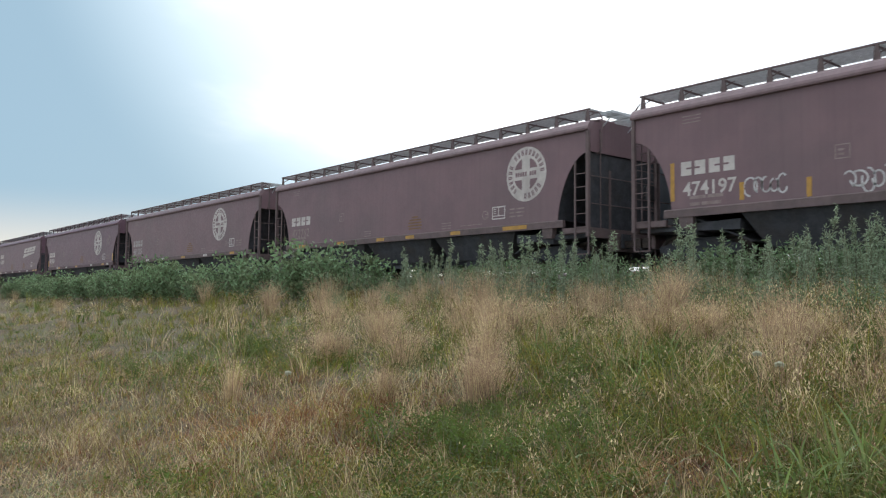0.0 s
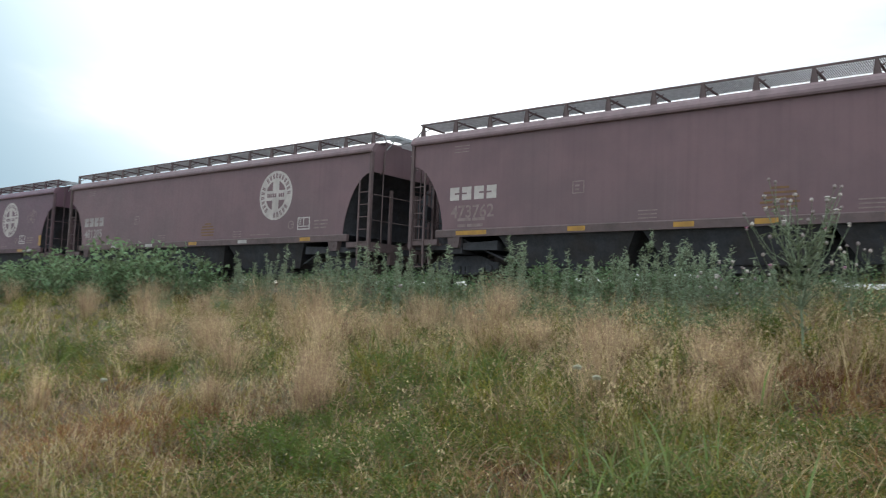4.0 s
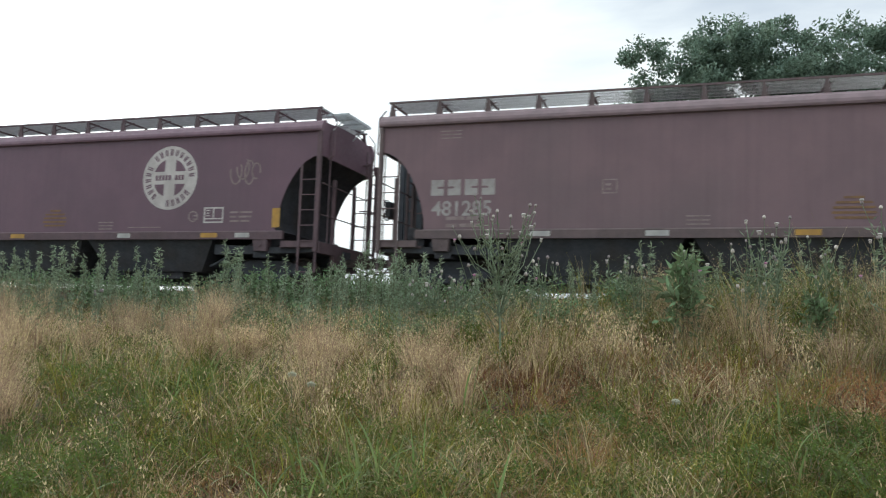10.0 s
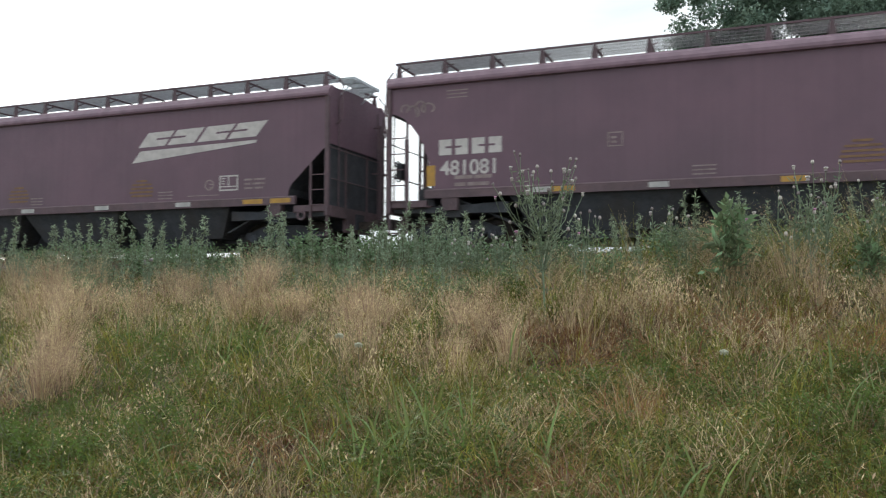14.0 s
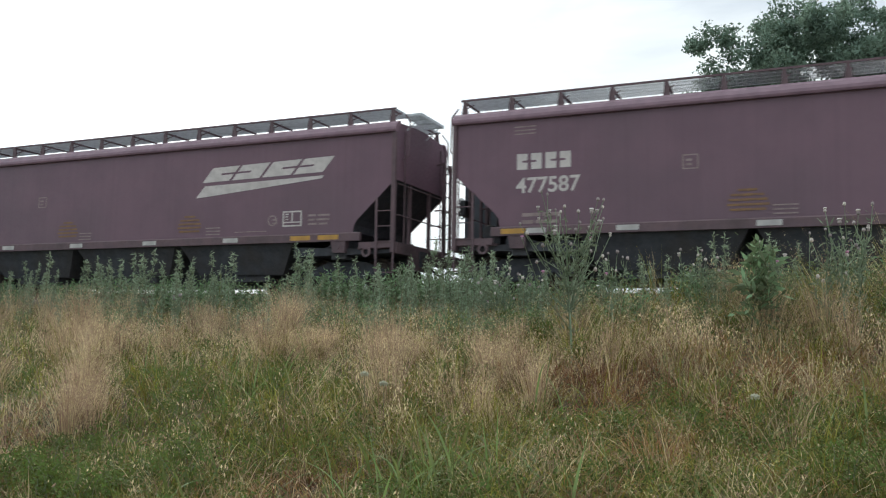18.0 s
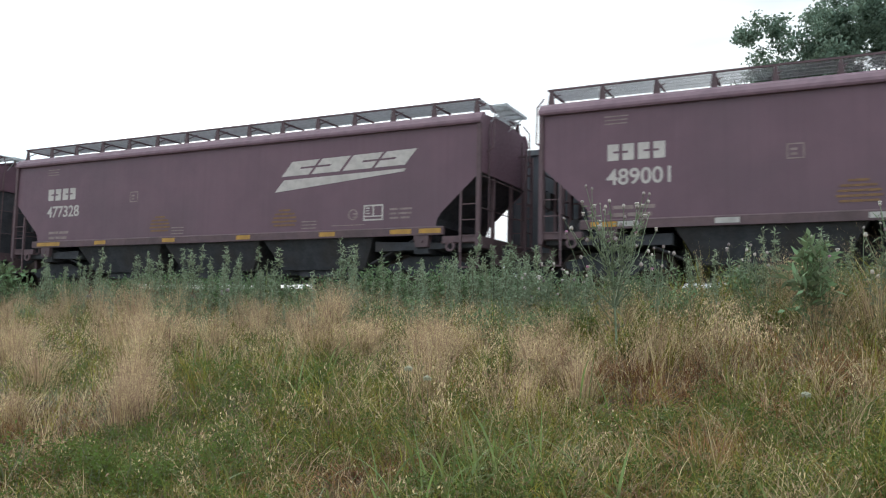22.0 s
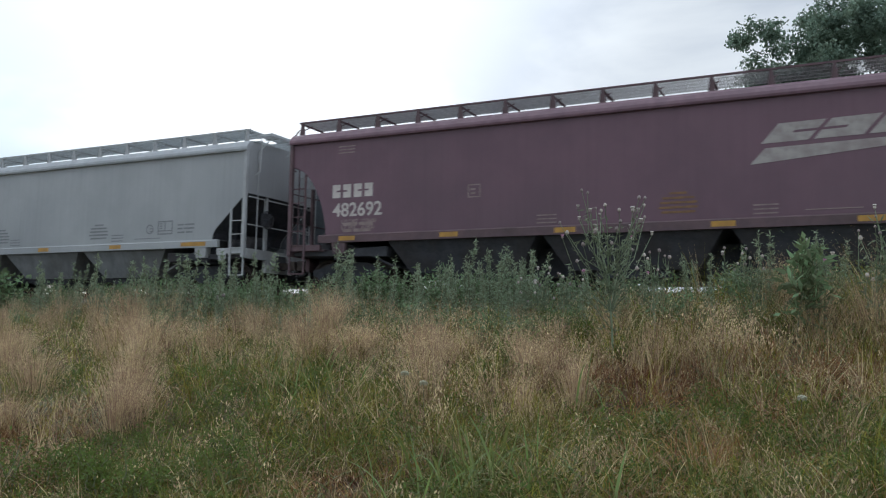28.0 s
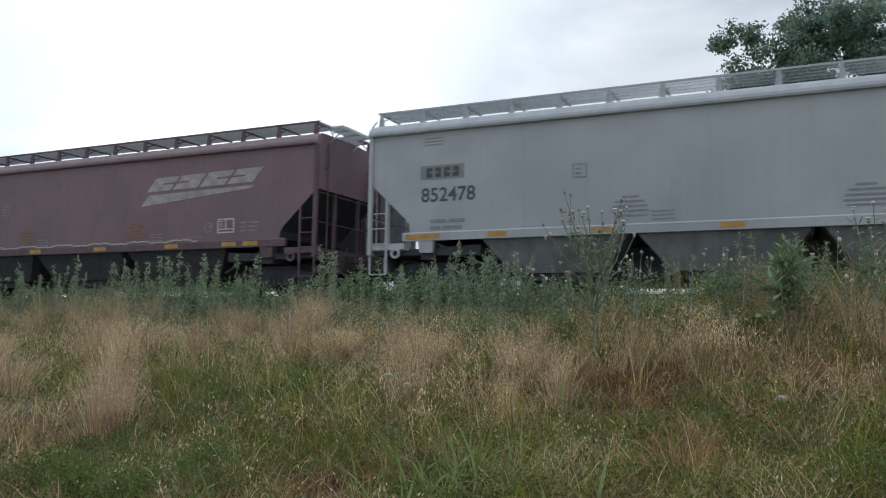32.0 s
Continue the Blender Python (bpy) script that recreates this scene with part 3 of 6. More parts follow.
def truck(car, x):
    ob = part("truck", box_mesh("bolster", (-0.22, 0.22, -1.0, 1.0, 0.45, 0.78), M["underframe"], 0.03), M["underframe"], car, "sooty cast-steel two-axle truck", at=pose(x, 0, 0))
    for s in (-1, 1):
        part("side_frame", shared("side_frame", side_frame), M["underframe"], ob, at=pose(0, s * 1.0, 0, 0, 0, 0 if s < 0 else 180))
    for s in (-0.89, 0.89):
        WHEELSETS.append((wheelset(car, x + s, 0.46, M["wheel"]), x + s))


def grating(length, key):
    """Walkway grating: cross slats and long bearers, open between."""
    def build():
        v, f = [], []

        def add(x0, x1, y0, y1, z0, z1):
            i = len(v)
            v.extend(((x0, y0, z0), (x1, y0, z0), (x1, y1, z0), (x0, y1, z0), (x0, y0, z1), (x1, y0, z1), (x1, y1, z1), (x0, y1, z1)))
            f.extend(tuple(i + k for k in q) for q in ((0, 3, 2, 1), (4, 5, 6, 7), (0, 1, 5, 4), (1, 2, 6, 5), (2, 3, 7, 6), (3, 0, 4, 7)))
        n = int(length / 0.046)
        for k in range(n):
            x = k * length / n
            add(x, x + 0.021, 0.0, 1.02, 0.0, 0.022)
        for y in (0.0, 0.25, 0.5, 0.75, 1.0):
            add(0, length, y, y + 0.014, 0.012, 0.022)
        return grid_mesh("grating", v, f, M[key])
    return shared(("grating", round(length, 2), key), build)


def hopper(left, right, style, paint, frame_paint, label, bays=3, closed=None):
    """A covered hopper car; x runs from its left corner post, z from the rail."""
    L = right - left
    car = tagged(new("hopper_car"), label, "freight car", group="cars of the passing train")
    car.location = (left, NEAR_Y, RAIL)
    CARS.append((car, left))
    P, F, U = M[paint], M[frame_paint], M["underframe"]
    ends = end_curve(style)
    low = [(a, z) for a, z in ends]
    outline = [(0, EAVE), *low, *[(L - a, z) for a, z in low[::-1]], (L, EAVE)]
    # slope sheets take the dark underframe tone to paint in their shade
    bm = bmesh.new()
    bm_sheet(bm, [(min(max(x, 0.03), L - 0.03), -HALF + 0.03, z + 0.015) for x, z in outline], (0, 2 * HALF - 0.06, 0))
    part("body", bm, U, car, "slope sheets under the car ends, coloured dark for shade")
    for s in (-1, 1):
        bm = bmesh.new()
        bm_sheet(bm, [(x, s * HALF, z) for x, z in outline], (0, -s * 0.026, 0))
        part("side_sheet", bm, P, car, "painted steel side with run-down streaks")
        # the stiffening chord under the eave and the sill
        bm = bmesh.new()
        bm_sheet(bm, [(-0.03, s * (HALF - 0.02), EAVE - 0.075), (-0.03, s * (HALF + 0.085), EAVE - 0.07), (-0.03, s * (HALF + 0.10), EAVE - 0.02), (-0.03, s * (HALF + 0.085), EAVE + 0.05), (-0.03, s * (HALF + 0.02), EAVE + 0.15), (-0.03, s * (HALF - 0.06), EAVE + 0.22), (-0.03, s * (HALF - 0.18), EAVE + 0.25), (-0.03, s * (HALF - 0.2), EAVE + 0.2)], (L + 0.06, 0, 0))
        # the lighter chord tone paints in the sky glare
        part("top_chord", bm, M[paint + "_chord"], car, "rounded top chord along the roof edge, coloured lighter for sky glare")
        bm = bmesh.new()
        bm_sheet(bm, [(0.98, s * (HALF - 0.08), SILL_LOW), (0.98, s * (HALF + 0.03), SILL_LOW), (0.98, s * (HALF + 0.03), SILL_TOP - 0.03), (0.98, s * (HALF + 0.006), SILL_TOP), (0.98, s * (HALF - 0.08), SILL_TOP)], (L - 1.96, 0, 0))
        part("side_sill", bm, F if paint != "grey" else P, car, "scuffed side sill")
        for e in (0, 1):
            x0 = 0.0 if e == 0 else L - 1.02
            part("end_sill_side", box_mesh("end_sill_side", (0.0, 1.02, -0.05, 0.05, 1.12, 1.28), F), F, car, at=pose(x0, s * (HALF - 0.05), 0))
        # walkway on the roof
        walkw = part("running_board", grating(L - 0.2, "grating" if paint == "grey" or style == "diag" else "brown_grating"), F, car, "open steel grating walkway", at=pose(0.1, -1.42 if s < 0 else 0.40, 4.735))
        n = int(round(L / 1.28))
        for k in range(n + 1):
            def bracket():
                b = bmesh.new()
                bm_sheet(b, [(-0.09, -0.02, -0.40), (0.09, -0.02, -0.40), (0.05, -0.02, -0.12), (0.03, -0.02, 0.02), (-0.03, -0.02, 0.02), (-0.05, -0.02, -0.12)], (0, 0.05, 0))
                bm_rod(b, (0.0, 0.0, -0.22), (0.12, 0.3, -0.03), 0.016, sides=5)
                bm_box(b, -0.02, 0.02, 0.0, 1.0, -0.05, -0.01)
                return mesh_of(b, "bracket", F)
            part("bracket", shared(("bracket", frame_paint), bracket), F, walkw, at=pose(0.1 + k * (L - 0.4) / n, 0.0 if s < 0 else 1.02, 0.0, 0, 0, 0 if s < 0 else 180))
        bm = bmesh.new()
        yy = 0.0 if s < 0 else 1.02
        bm_box(bm, 0, L - 0.2, yy - 0.016, yy + 0.016, -0.012, 0.034)
        part("edge_angle", bm, F, walkw)
    # roof with its hatch coaming
    bm = bmesh.new()
    bm_sheet(bm, [(0, -1.44, EAVE + 0.2), (0, -0.6, EAVE + 0.27), (0, 0, EAVE + 0.29), (0, 0.6, EAVE + 0.27), (0, 1.44, EAVE + 0.2), (0, 1.44, EAVE + 0.1), (0, -1.44, EAVE + 0.1)], (L, 0, 0))
    part("roof", bm, P, car)
    bm = bmesh.new()
    bm_sheet(bm, [(0.55, -0.40, EAVE + 0.24), (0.55, -0.34, EAVE + 0.47), (0.55, 0.34, EAVE + 0.47), (0.55, 0.40, EAVE + 0.24)], (L - 1.1, 0, 0))
    part("hatch_coaming", bm, F, car)
    nh = 8
    for k in range(nh):
        a = 0.5 + k * (L - 1.0) / nh
        part("hatch_cover", box_mesh("hatch_cover", (0, round((L - 1.3) / nh - 0.06, 3), -0.37, 0.37, EAVE + 0.475, EAVE + 0.535), P, 0.02), P, car, at=pose(a, 0, 0))
    # the two ends
    for e in (0, 1):
        X = (lambda v: v) if e == 0 else (lambda v: L - v)
        top = end_curve(style)[0][1]
        bm = bmesh.new()
        xa, xb = sorted((X(-0.012), X(0.03)))
        bm_box(bm, xa, xb, -HALF + 0.06, HALF - 0.06, top, EAVE + 0.12)
        part("end_sheet", bm, P, car)
        # an added dark sheet stands for the shade in the open lower end
        if e == 1 and closed:
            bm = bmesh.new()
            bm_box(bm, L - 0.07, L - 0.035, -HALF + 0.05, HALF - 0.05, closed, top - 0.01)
            part("lower_end_sheet", bm, U, car, "added dark sheet that fills the shaded lower end")
        bm = bmesh.new()
        xa, xb = sorted((X(0.0), X(1.1)))
        bm_box(bm, xa, xb, -1.5, 1.5, 1.10, 1.16)
        part("end_platform", bm, F, car)
        bm = bmesh.new()
        xa, xb = sorted((X(-0.06), X(0.06)))
        bm_box(bm, xa, xb, -1.55, 1.55, 0.98, 1.26)
        bm_box(bm, xa, xb, -0.7, 0.7, 0.62, 0.99)
        part("end_sill", bm, F, car)
        for s in (-1, 1):
            part("corner_post", box_mesh("corner_post", (-0.05, 0.05, -0.05, 0.05, 1.0, EAVE + 0.08), F), F, car, at=pose(X(0.03), s * (HALF + 0.012), 0))
            hi = float(np.interp(0.56, [q[0] for q in ends], [q[1] for q in ends])) + 0.05
            zs = [1.28 + 0.39 * k for k in range(5) if 1.28 + 0.39 * k < hi - 0.05]
            ladder(car, X(0.03), s * (HALF + 0.012), 0.86, hi, X(0.51), F, zs)

            def step():
                b = bmesh.new()
                for q in (0.03, 0.51):
                    bm_box(b, q - 0.02, q + 0.02, -0.02, 0.02, 0.50, 1.05)
                bm_box(b, 0.03, 0.51, -0.025, 0.025, 0.48, 0.51)
                return mesh_of(b, "sill_step", F)
            part("sill_step", shared(("sill_step", frame_paint), step), F, car, at=pose(0 if e == 0 else L, s * HALF, 0, 0, 0, 0) @ Matrix.Diagonal((1 if e == 0 else -1, 1, 1, 1)))

            def brace():
                b = bmesh.new()
                bm_box(b, -0.04, 0.04, -0.05, 0.05, 1.1, 3.0)
                return mesh_of(b, "end_brace", F)
            part("end_brace", shared(("end_brace", frame_paint), brace), F, car, at=pose(X(0.06), s * 0.62, 0))

            def pad():
                b = bmesh.new()
                bm_sheet(b, [(-0.22, -0.03, 0.02), (0.22, -0.03, 0.02), (0.19, -0.03, -0.3), (-0.16, -0.03, -0.3)], (0, 0.2, 0))
                bm_lathe(b, [(0.045, -0.05), (0.045, -0.02)], (0.02, 0, -0.15), sides=10)
                return mesh_of(b, "jacking_pad", F)
            part("jacking_pad", shared(("jacking_pad", frame_paint), pad), F, car, at=pose(X(1.62), s * (HALF - 0.02), SILL_LOW, 0, 0, 0 if s < 0 else 180))
            if style == "diag":
                def lug():
                    b = bmesh.new()
                    prof = [(0.075, -0.02), (0.13, -0.025), (0.135, 0.025), (0.075, 0.02)]
                    rings = []
                    for r, h in prof:
                        rings.append([b.verts.new((r * math.cos(q * math.tau / 16), h, r * math.sin(q * math.tau / 16))) for q in range(16)])
                    for i in range(4):
                        for q in range(16):
                            b.faces.new((rings[i][q], rings[i][(q + 1) % 16], rings[(i + 1) % 4][(q + 1) % 16], rings[(i + 1) % 4][q]))
                    return mesh_of(b, "tow_lug", F)
                part("tow_lug", shared(("tow_lug", frame_paint), lug), F, car, at=pose(X(0.78), s * (HALF + 0.02), 1.02))

        def rail():
            b = bmesh.new()
            for z in (1.95, 2.75):
                bm_rod(b, (-0.05, -1.55, z), (-0.05, 1.55, z), 0.016, sides=6)
            for y in (-1.15, 1.15):
                bm_rod(b, (-0.05, y, 1.1), (-0.05, y, EAVE), 0.02, sides=6)
            return mesh_of(b, "end_handrail", F)
        part("end_handrail", shared(("end_handrail", frame_paint), rail), F, car, at=pose(X(0.0), 0, 0, 0, 0, 0 if e == 0 else 180))

        def end_ladder():
            b = bmesh.new()
            for y in (0.95, 1.42):
                bm_box(b, -0.27, -0.2, y - 0.03, y + 0.03, 0.95, 3.75)
                for z in (1.2, 2.4, 3.7):
                    bm_box(b, -0.22, 0.03, y - 0.015, y + 0.015, z - 0.02, z + 0.02)
            for k in range(7):
                bm_box(b, -0.25, -0.22, 0.95, 1.42, 1.2 + 0.4 * k, 1.225 + 0.4 * k)
            return mesh_of(b, "end_ladder", F)
        part("end_ladder", shared(("end_ladder", frame_paint), end_ladder), F, car, at=pose(X(0.0), 0, 0) @ Matrix.Diagonal((1 if e == 0 else -1, 1, 1, 1)))

        def crosswalk():
            b = bmesh.new()
            for k in range(13):
                bm_box(b, -0.46 + k * 0.045, -0.445 + k * 0.045, -0.35, 1.15, 4.67, 4.70)
            for y in (-0.35, 0.15, 0.65, 1.12):
                bm_box(b, -0.46, 0.12, y, y + 0.03, 4.64, 4.70)
            bm_box(b, -0.48, -0.45, -0.35, 1.15, 4.63, 4.71)
            for y in (-0.2, 1.0):
                bm_rod(b, (-0.42, y, 4.64), (0.0, y, 4.3), 0.018, sides=5)
            return mesh_of(b, "end_walkway", M["grating"])
        part("end_walkway", shared("end_walkway", crosswalk), M["grating"], car, "grating walkway across the car end", at=pose(X(0.0), 0, -0.06, 0, 0, 0 if e == 0 else 180))

        def drop():
            b = bmesh.new()
            pts = [(-0.06, -1.2, 4.62), (-0.22, -1.25, 4.40), (-0.22, -1.3, 3.5), (-0.05, -1.3, 3.4)]
            for p, q in zip(pts, pts[1:]):
                bm_rod(b, p, q, 0.02, sides=6)
            return mesh_of(b, "grab_iron", F)
        for s in (-1, 1):
            part("grab_iron", shared(("grab_iron", frame_paint), drop), F, car, at=pose(X(0.0), 0, 0) @ Matrix.Diagonal((1 if e == 0 else -1, s, 1, 1)))

        def coupler():
            b = bmesh.new()
            bm_box(b, -0.55, 0.3, -0.09, 0.09, 0.74, 0.94)
            bm_sheet(b, [(-0.55, -0.17, 0.70), (-0.72, -0.20, 0.70), (-0.80, -0.10, 0.70), (-0.66, 0.0, 0.70), (-0.70, 0.14, 0.70), (-0.55, 0.19, 0.70)], (0, 0, 0.28))
            return mesh_of(b, "coupler", M["wheel"], bevel=0.015)
        part("coupler", shared("coupler", coupler), M["wheel"], car, "rusty cast knuckle coupler", at=pose(X(0.0), 0, 0, 0, 0, 0 if e == 0 else 180))

        def hose():
            b = bmesh.new()
            pts = [Vector((-0.1 - 0.6 * t, -0.35, 0.82 - 0.9 * t * (1.15 - t))) for t in np.linspace(0, 1, 8)]
            for p, q in zip(pts, pts[1:]):
                bm_rod(b, p, q, 0.028, sides=7)
            return mesh_of(b, "air_hose", M["hose"], smooth=True)
        part("air_hose", shared("air_hose", hose), M["hose"], car, "hanging black air hose", at=pose(X(0.0), 0, 0, 0, 0, 0 if e == 0 else 180))
    # brake gear on one end platform
    bx = 0.62 if paint != "grey" else L - 0.62

    def reservoir():
        b = bmesh.new()
        bm_lathe(b, [(0.05, -0.5), (0.17, -0.46), (0.2, -0.36), (0.2, 0.36), (0.17, 0.46), (0.05, 0.5)], (0, 0, 0), sides=16)
        bm_box(b, -0.14, 0.14, -0.42, -0.34, -0.35, 0)
        bm_box(b, -0.14, 0.14, 0.34, 0.42, -0.35, 0)
        return mesh_of(b, "air_reservoir", U)
    part("air_reservoir", shared("air_reservoir", reservoir), U, car, "sooty brake air reservoir", at=pose(bx, -0.3, 1.52))

    def brake_wheel():
        b = bmesh.new()
        n, r = 20, 0.26
        for k in range(n):
            a0, a1 = k * math.tau / n, (k + 1) * math.tau / n
            bm_rod(b, (0, r * math.cos(a0), r * math.sin(a0)), (0, r * math.cos(a1), r * math.sin(a1)), 0.018, sides=5)
        for k in range(5):
            a = k * math.tau / 5
            bm_rod(b, (0, 0, 0), (0, r * math.cos(a), r * math.sin(a)), 0.014, sides=5)
        bm_box(b, 0.0, 0.14, -0.14, 0.14, -0.2, 0.2)
        return mesh_of(b, "brake_wheel", U)
    part("brake_wheel", shared("brake_wheel", brake_wheel), U, car, at=pose(-0.12 if paint != "grey" else L + 0.12, -0.75, 2.15, 0, 0, 0 if paint != "grey" else 180))

    def valve():
        b = bmesh.new()
        bm_box(b, -0.14, 0.14, -0.16, 0.16, -0.28, 0.1)
        bm_lathe(b, [(0.05, -0.26), (0.12, -0.24), (0.12, 0.2), (0.06, 0.24)], (0.08, 0, 0.02), sides=10)
        bm_rod(b, (0, 0, 0.1), (0, 0.05, 0.6), 0.025)
        return mesh_of(b, "brake_valve", U)
    part("brake_valve", shared("brake_valve", valve), U, car, at=pose(bx + (0.28 if paint != "grey" else -0.28), -0.95, 1.45))
    # under the body
    bm = bmesh.new()
    bm_box(bm, -0.1, L + 0.1, -0.22, 0.22, 0.72, 1.14)
    bm_box(bm, 3.1, L - 3.1, -0.45, 0.45, 0.40, 1.10)
    part("centre_sill", bm, U, car)
    a0, span = 3.0, (L - 6.0) / bays
    # bays wear the body paint; these darker tones put the shade into it
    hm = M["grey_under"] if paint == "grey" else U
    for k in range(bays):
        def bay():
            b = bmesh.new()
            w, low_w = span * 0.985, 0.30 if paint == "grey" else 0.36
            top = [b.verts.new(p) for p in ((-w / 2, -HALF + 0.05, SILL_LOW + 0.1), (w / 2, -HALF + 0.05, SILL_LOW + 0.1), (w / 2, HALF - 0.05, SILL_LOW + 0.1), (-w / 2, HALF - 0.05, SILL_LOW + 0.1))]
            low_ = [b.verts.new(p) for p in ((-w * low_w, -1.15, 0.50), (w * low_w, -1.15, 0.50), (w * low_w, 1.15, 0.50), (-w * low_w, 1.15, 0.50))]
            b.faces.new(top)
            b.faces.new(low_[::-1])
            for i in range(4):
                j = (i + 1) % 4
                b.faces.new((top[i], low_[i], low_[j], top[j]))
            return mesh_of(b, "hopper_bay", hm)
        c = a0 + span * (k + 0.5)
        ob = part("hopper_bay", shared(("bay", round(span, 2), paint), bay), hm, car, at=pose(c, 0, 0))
        part("outlet_gate", box_mesh("outlet_gate", (-0.85, 0.85, -1.05, 1.05, 0.32, 0.51), U, 0.02), U, ob)
    # added dark plates close the strip of sky between sill and truck
    for x0, x1 in ((0.1, 3.04), (L - 3.04, L - 0.1)):
        bm = bmesh.new()
        bm_sheet(bm, [(x0, -1.46, 1.0), (x1, -1.46, 0.94), (x1, -1.46, 1.2), (x0, -1.46, 1.09)] if x0 < 1 else [(x0, -1.46, 0.94), (x1, -1.46, 1.0), (x1, -1.46, 1.09), (x0, -1.46, 1.2)], (0, 2.92, 0))
        part("shear_plate", bm, U, car, "added dark plate that blocks the sky over the truck")
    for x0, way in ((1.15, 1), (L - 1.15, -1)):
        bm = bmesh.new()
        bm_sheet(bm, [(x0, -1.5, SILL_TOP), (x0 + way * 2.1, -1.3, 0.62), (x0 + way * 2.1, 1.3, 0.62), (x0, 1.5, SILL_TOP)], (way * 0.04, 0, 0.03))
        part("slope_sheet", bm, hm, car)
    for x in (1.66, L - 1.66):
        truck(car, x)
        bm = bmesh.new()
        bm_box(bm, x - 0.2, x + 0.2, -1.5, 1.5, 0.86, SILL_LOW + 0.05)
        part("body_bolster", bm, U, car)
    return car


def reflectors(car, places, material, width=0.46, where="near"):
    for x in places:
        part("reflector", box_mesh("reflector", (-width / 2, width / 2, -0.036, -0.03, SILL_LOW + 0.045, SILL_TOP - 0.055), M[material]), M[material], car, at=pose(x, -HALF, 0))


def number(car, words, x, z, size, material="white"):
    part("car_number", text_mesh(words, size * 1.38, M[material]), M[material], car, "stencilled car number", at=on_side(x, z))


def emblem(car, x, z, r, paint, worn="white"):
    """A round company emblem: pale disc, cross, dark quarters and plain marks on the ring."""
    n = 40
    disc = [(r * math.cos(k * math.tau / n), r * math.sin(k * math.tau / n)) for k in range(n)]
    e = part("emblem", flat([disc]), M[worn], car, "round pale emblem with a cross in a ring", at=on_side(x, z))
    ri, arm = r * 0.60, r * 0.20
    for qx in (-1, 1):
        for qy in (-1, 1):
            a0, a1 = math.asin(arm / ri), math.acos(arm / ri)
            pts = [(arm, arm)] + [(ri * math.cos(a), ri * math.sin(a)) for a in np.linspace(a0, a1, 7)]
            pts = [(qx * u, qy * w) for u, w in pts]
            part("emblem_quarter", flat([pts if qx * qy > 0 else pts[::-1]]), M[paint], e, at=pose(0, 0, 0.004))
    ticks = []
    for k in range(26):
        if k in (17, 18, 24, 25, 10):
            continue
        a = k * math.tau / 26 + 0.1
        for d in (-0.045, 0.03):
            c, s = math.cos(a + d), math.sin(a + d)
            u = Vector((-s, c)) * 0.018 * r / 0.85
            p, q = Vector((c, s)) * r * 0.70, Vector((c, s)) * r * 0.90
            ticks.append([tuple(p - u), tuple(q - u), tuple(q + u), tuple(p + u)][::-1])
    part("ring_lettering", flat(ticks), M[paint], e, at=pose(0, 0, 0.004))["kind"] = "stuff"
    mid = [[(-0.52 * r + k * 0.118 * r, -0.075 * r), (-0.52 * r + k * 0.118 * r + 0.085 * r, -0.075 * r), (-0.52 * r + k * 0.118 * r + 0.085 * r, 0.085 * r), (-0.52 * r + k * 0.118 * r, 0.085 * r)] for k in range(9) if k != 5]
    part("centre_lettering", flat(mid), M[paint], e, at=pose(0, 0, 0.004))


def wordmark(car, x, worn="white"):
    """The slanted company mark over its long tapering bar."""
    company_mark(car, "wordmark", 3.95, 0.40, 0.9, 0.10, M[worn], "slanted pale company mark", at=on_side(x + 0.22, 3.09) @ pose(0, 0, 0, 0, 0, 1.2))
    part("swoosh", flat([[(0, 0), (0.3, 0.02), (4.15, 0.34), (4.2, 0.42), (0.3, 0.33)]]), M[worn], car, "long tapering pale bar", at=on_side(x, 2.66))


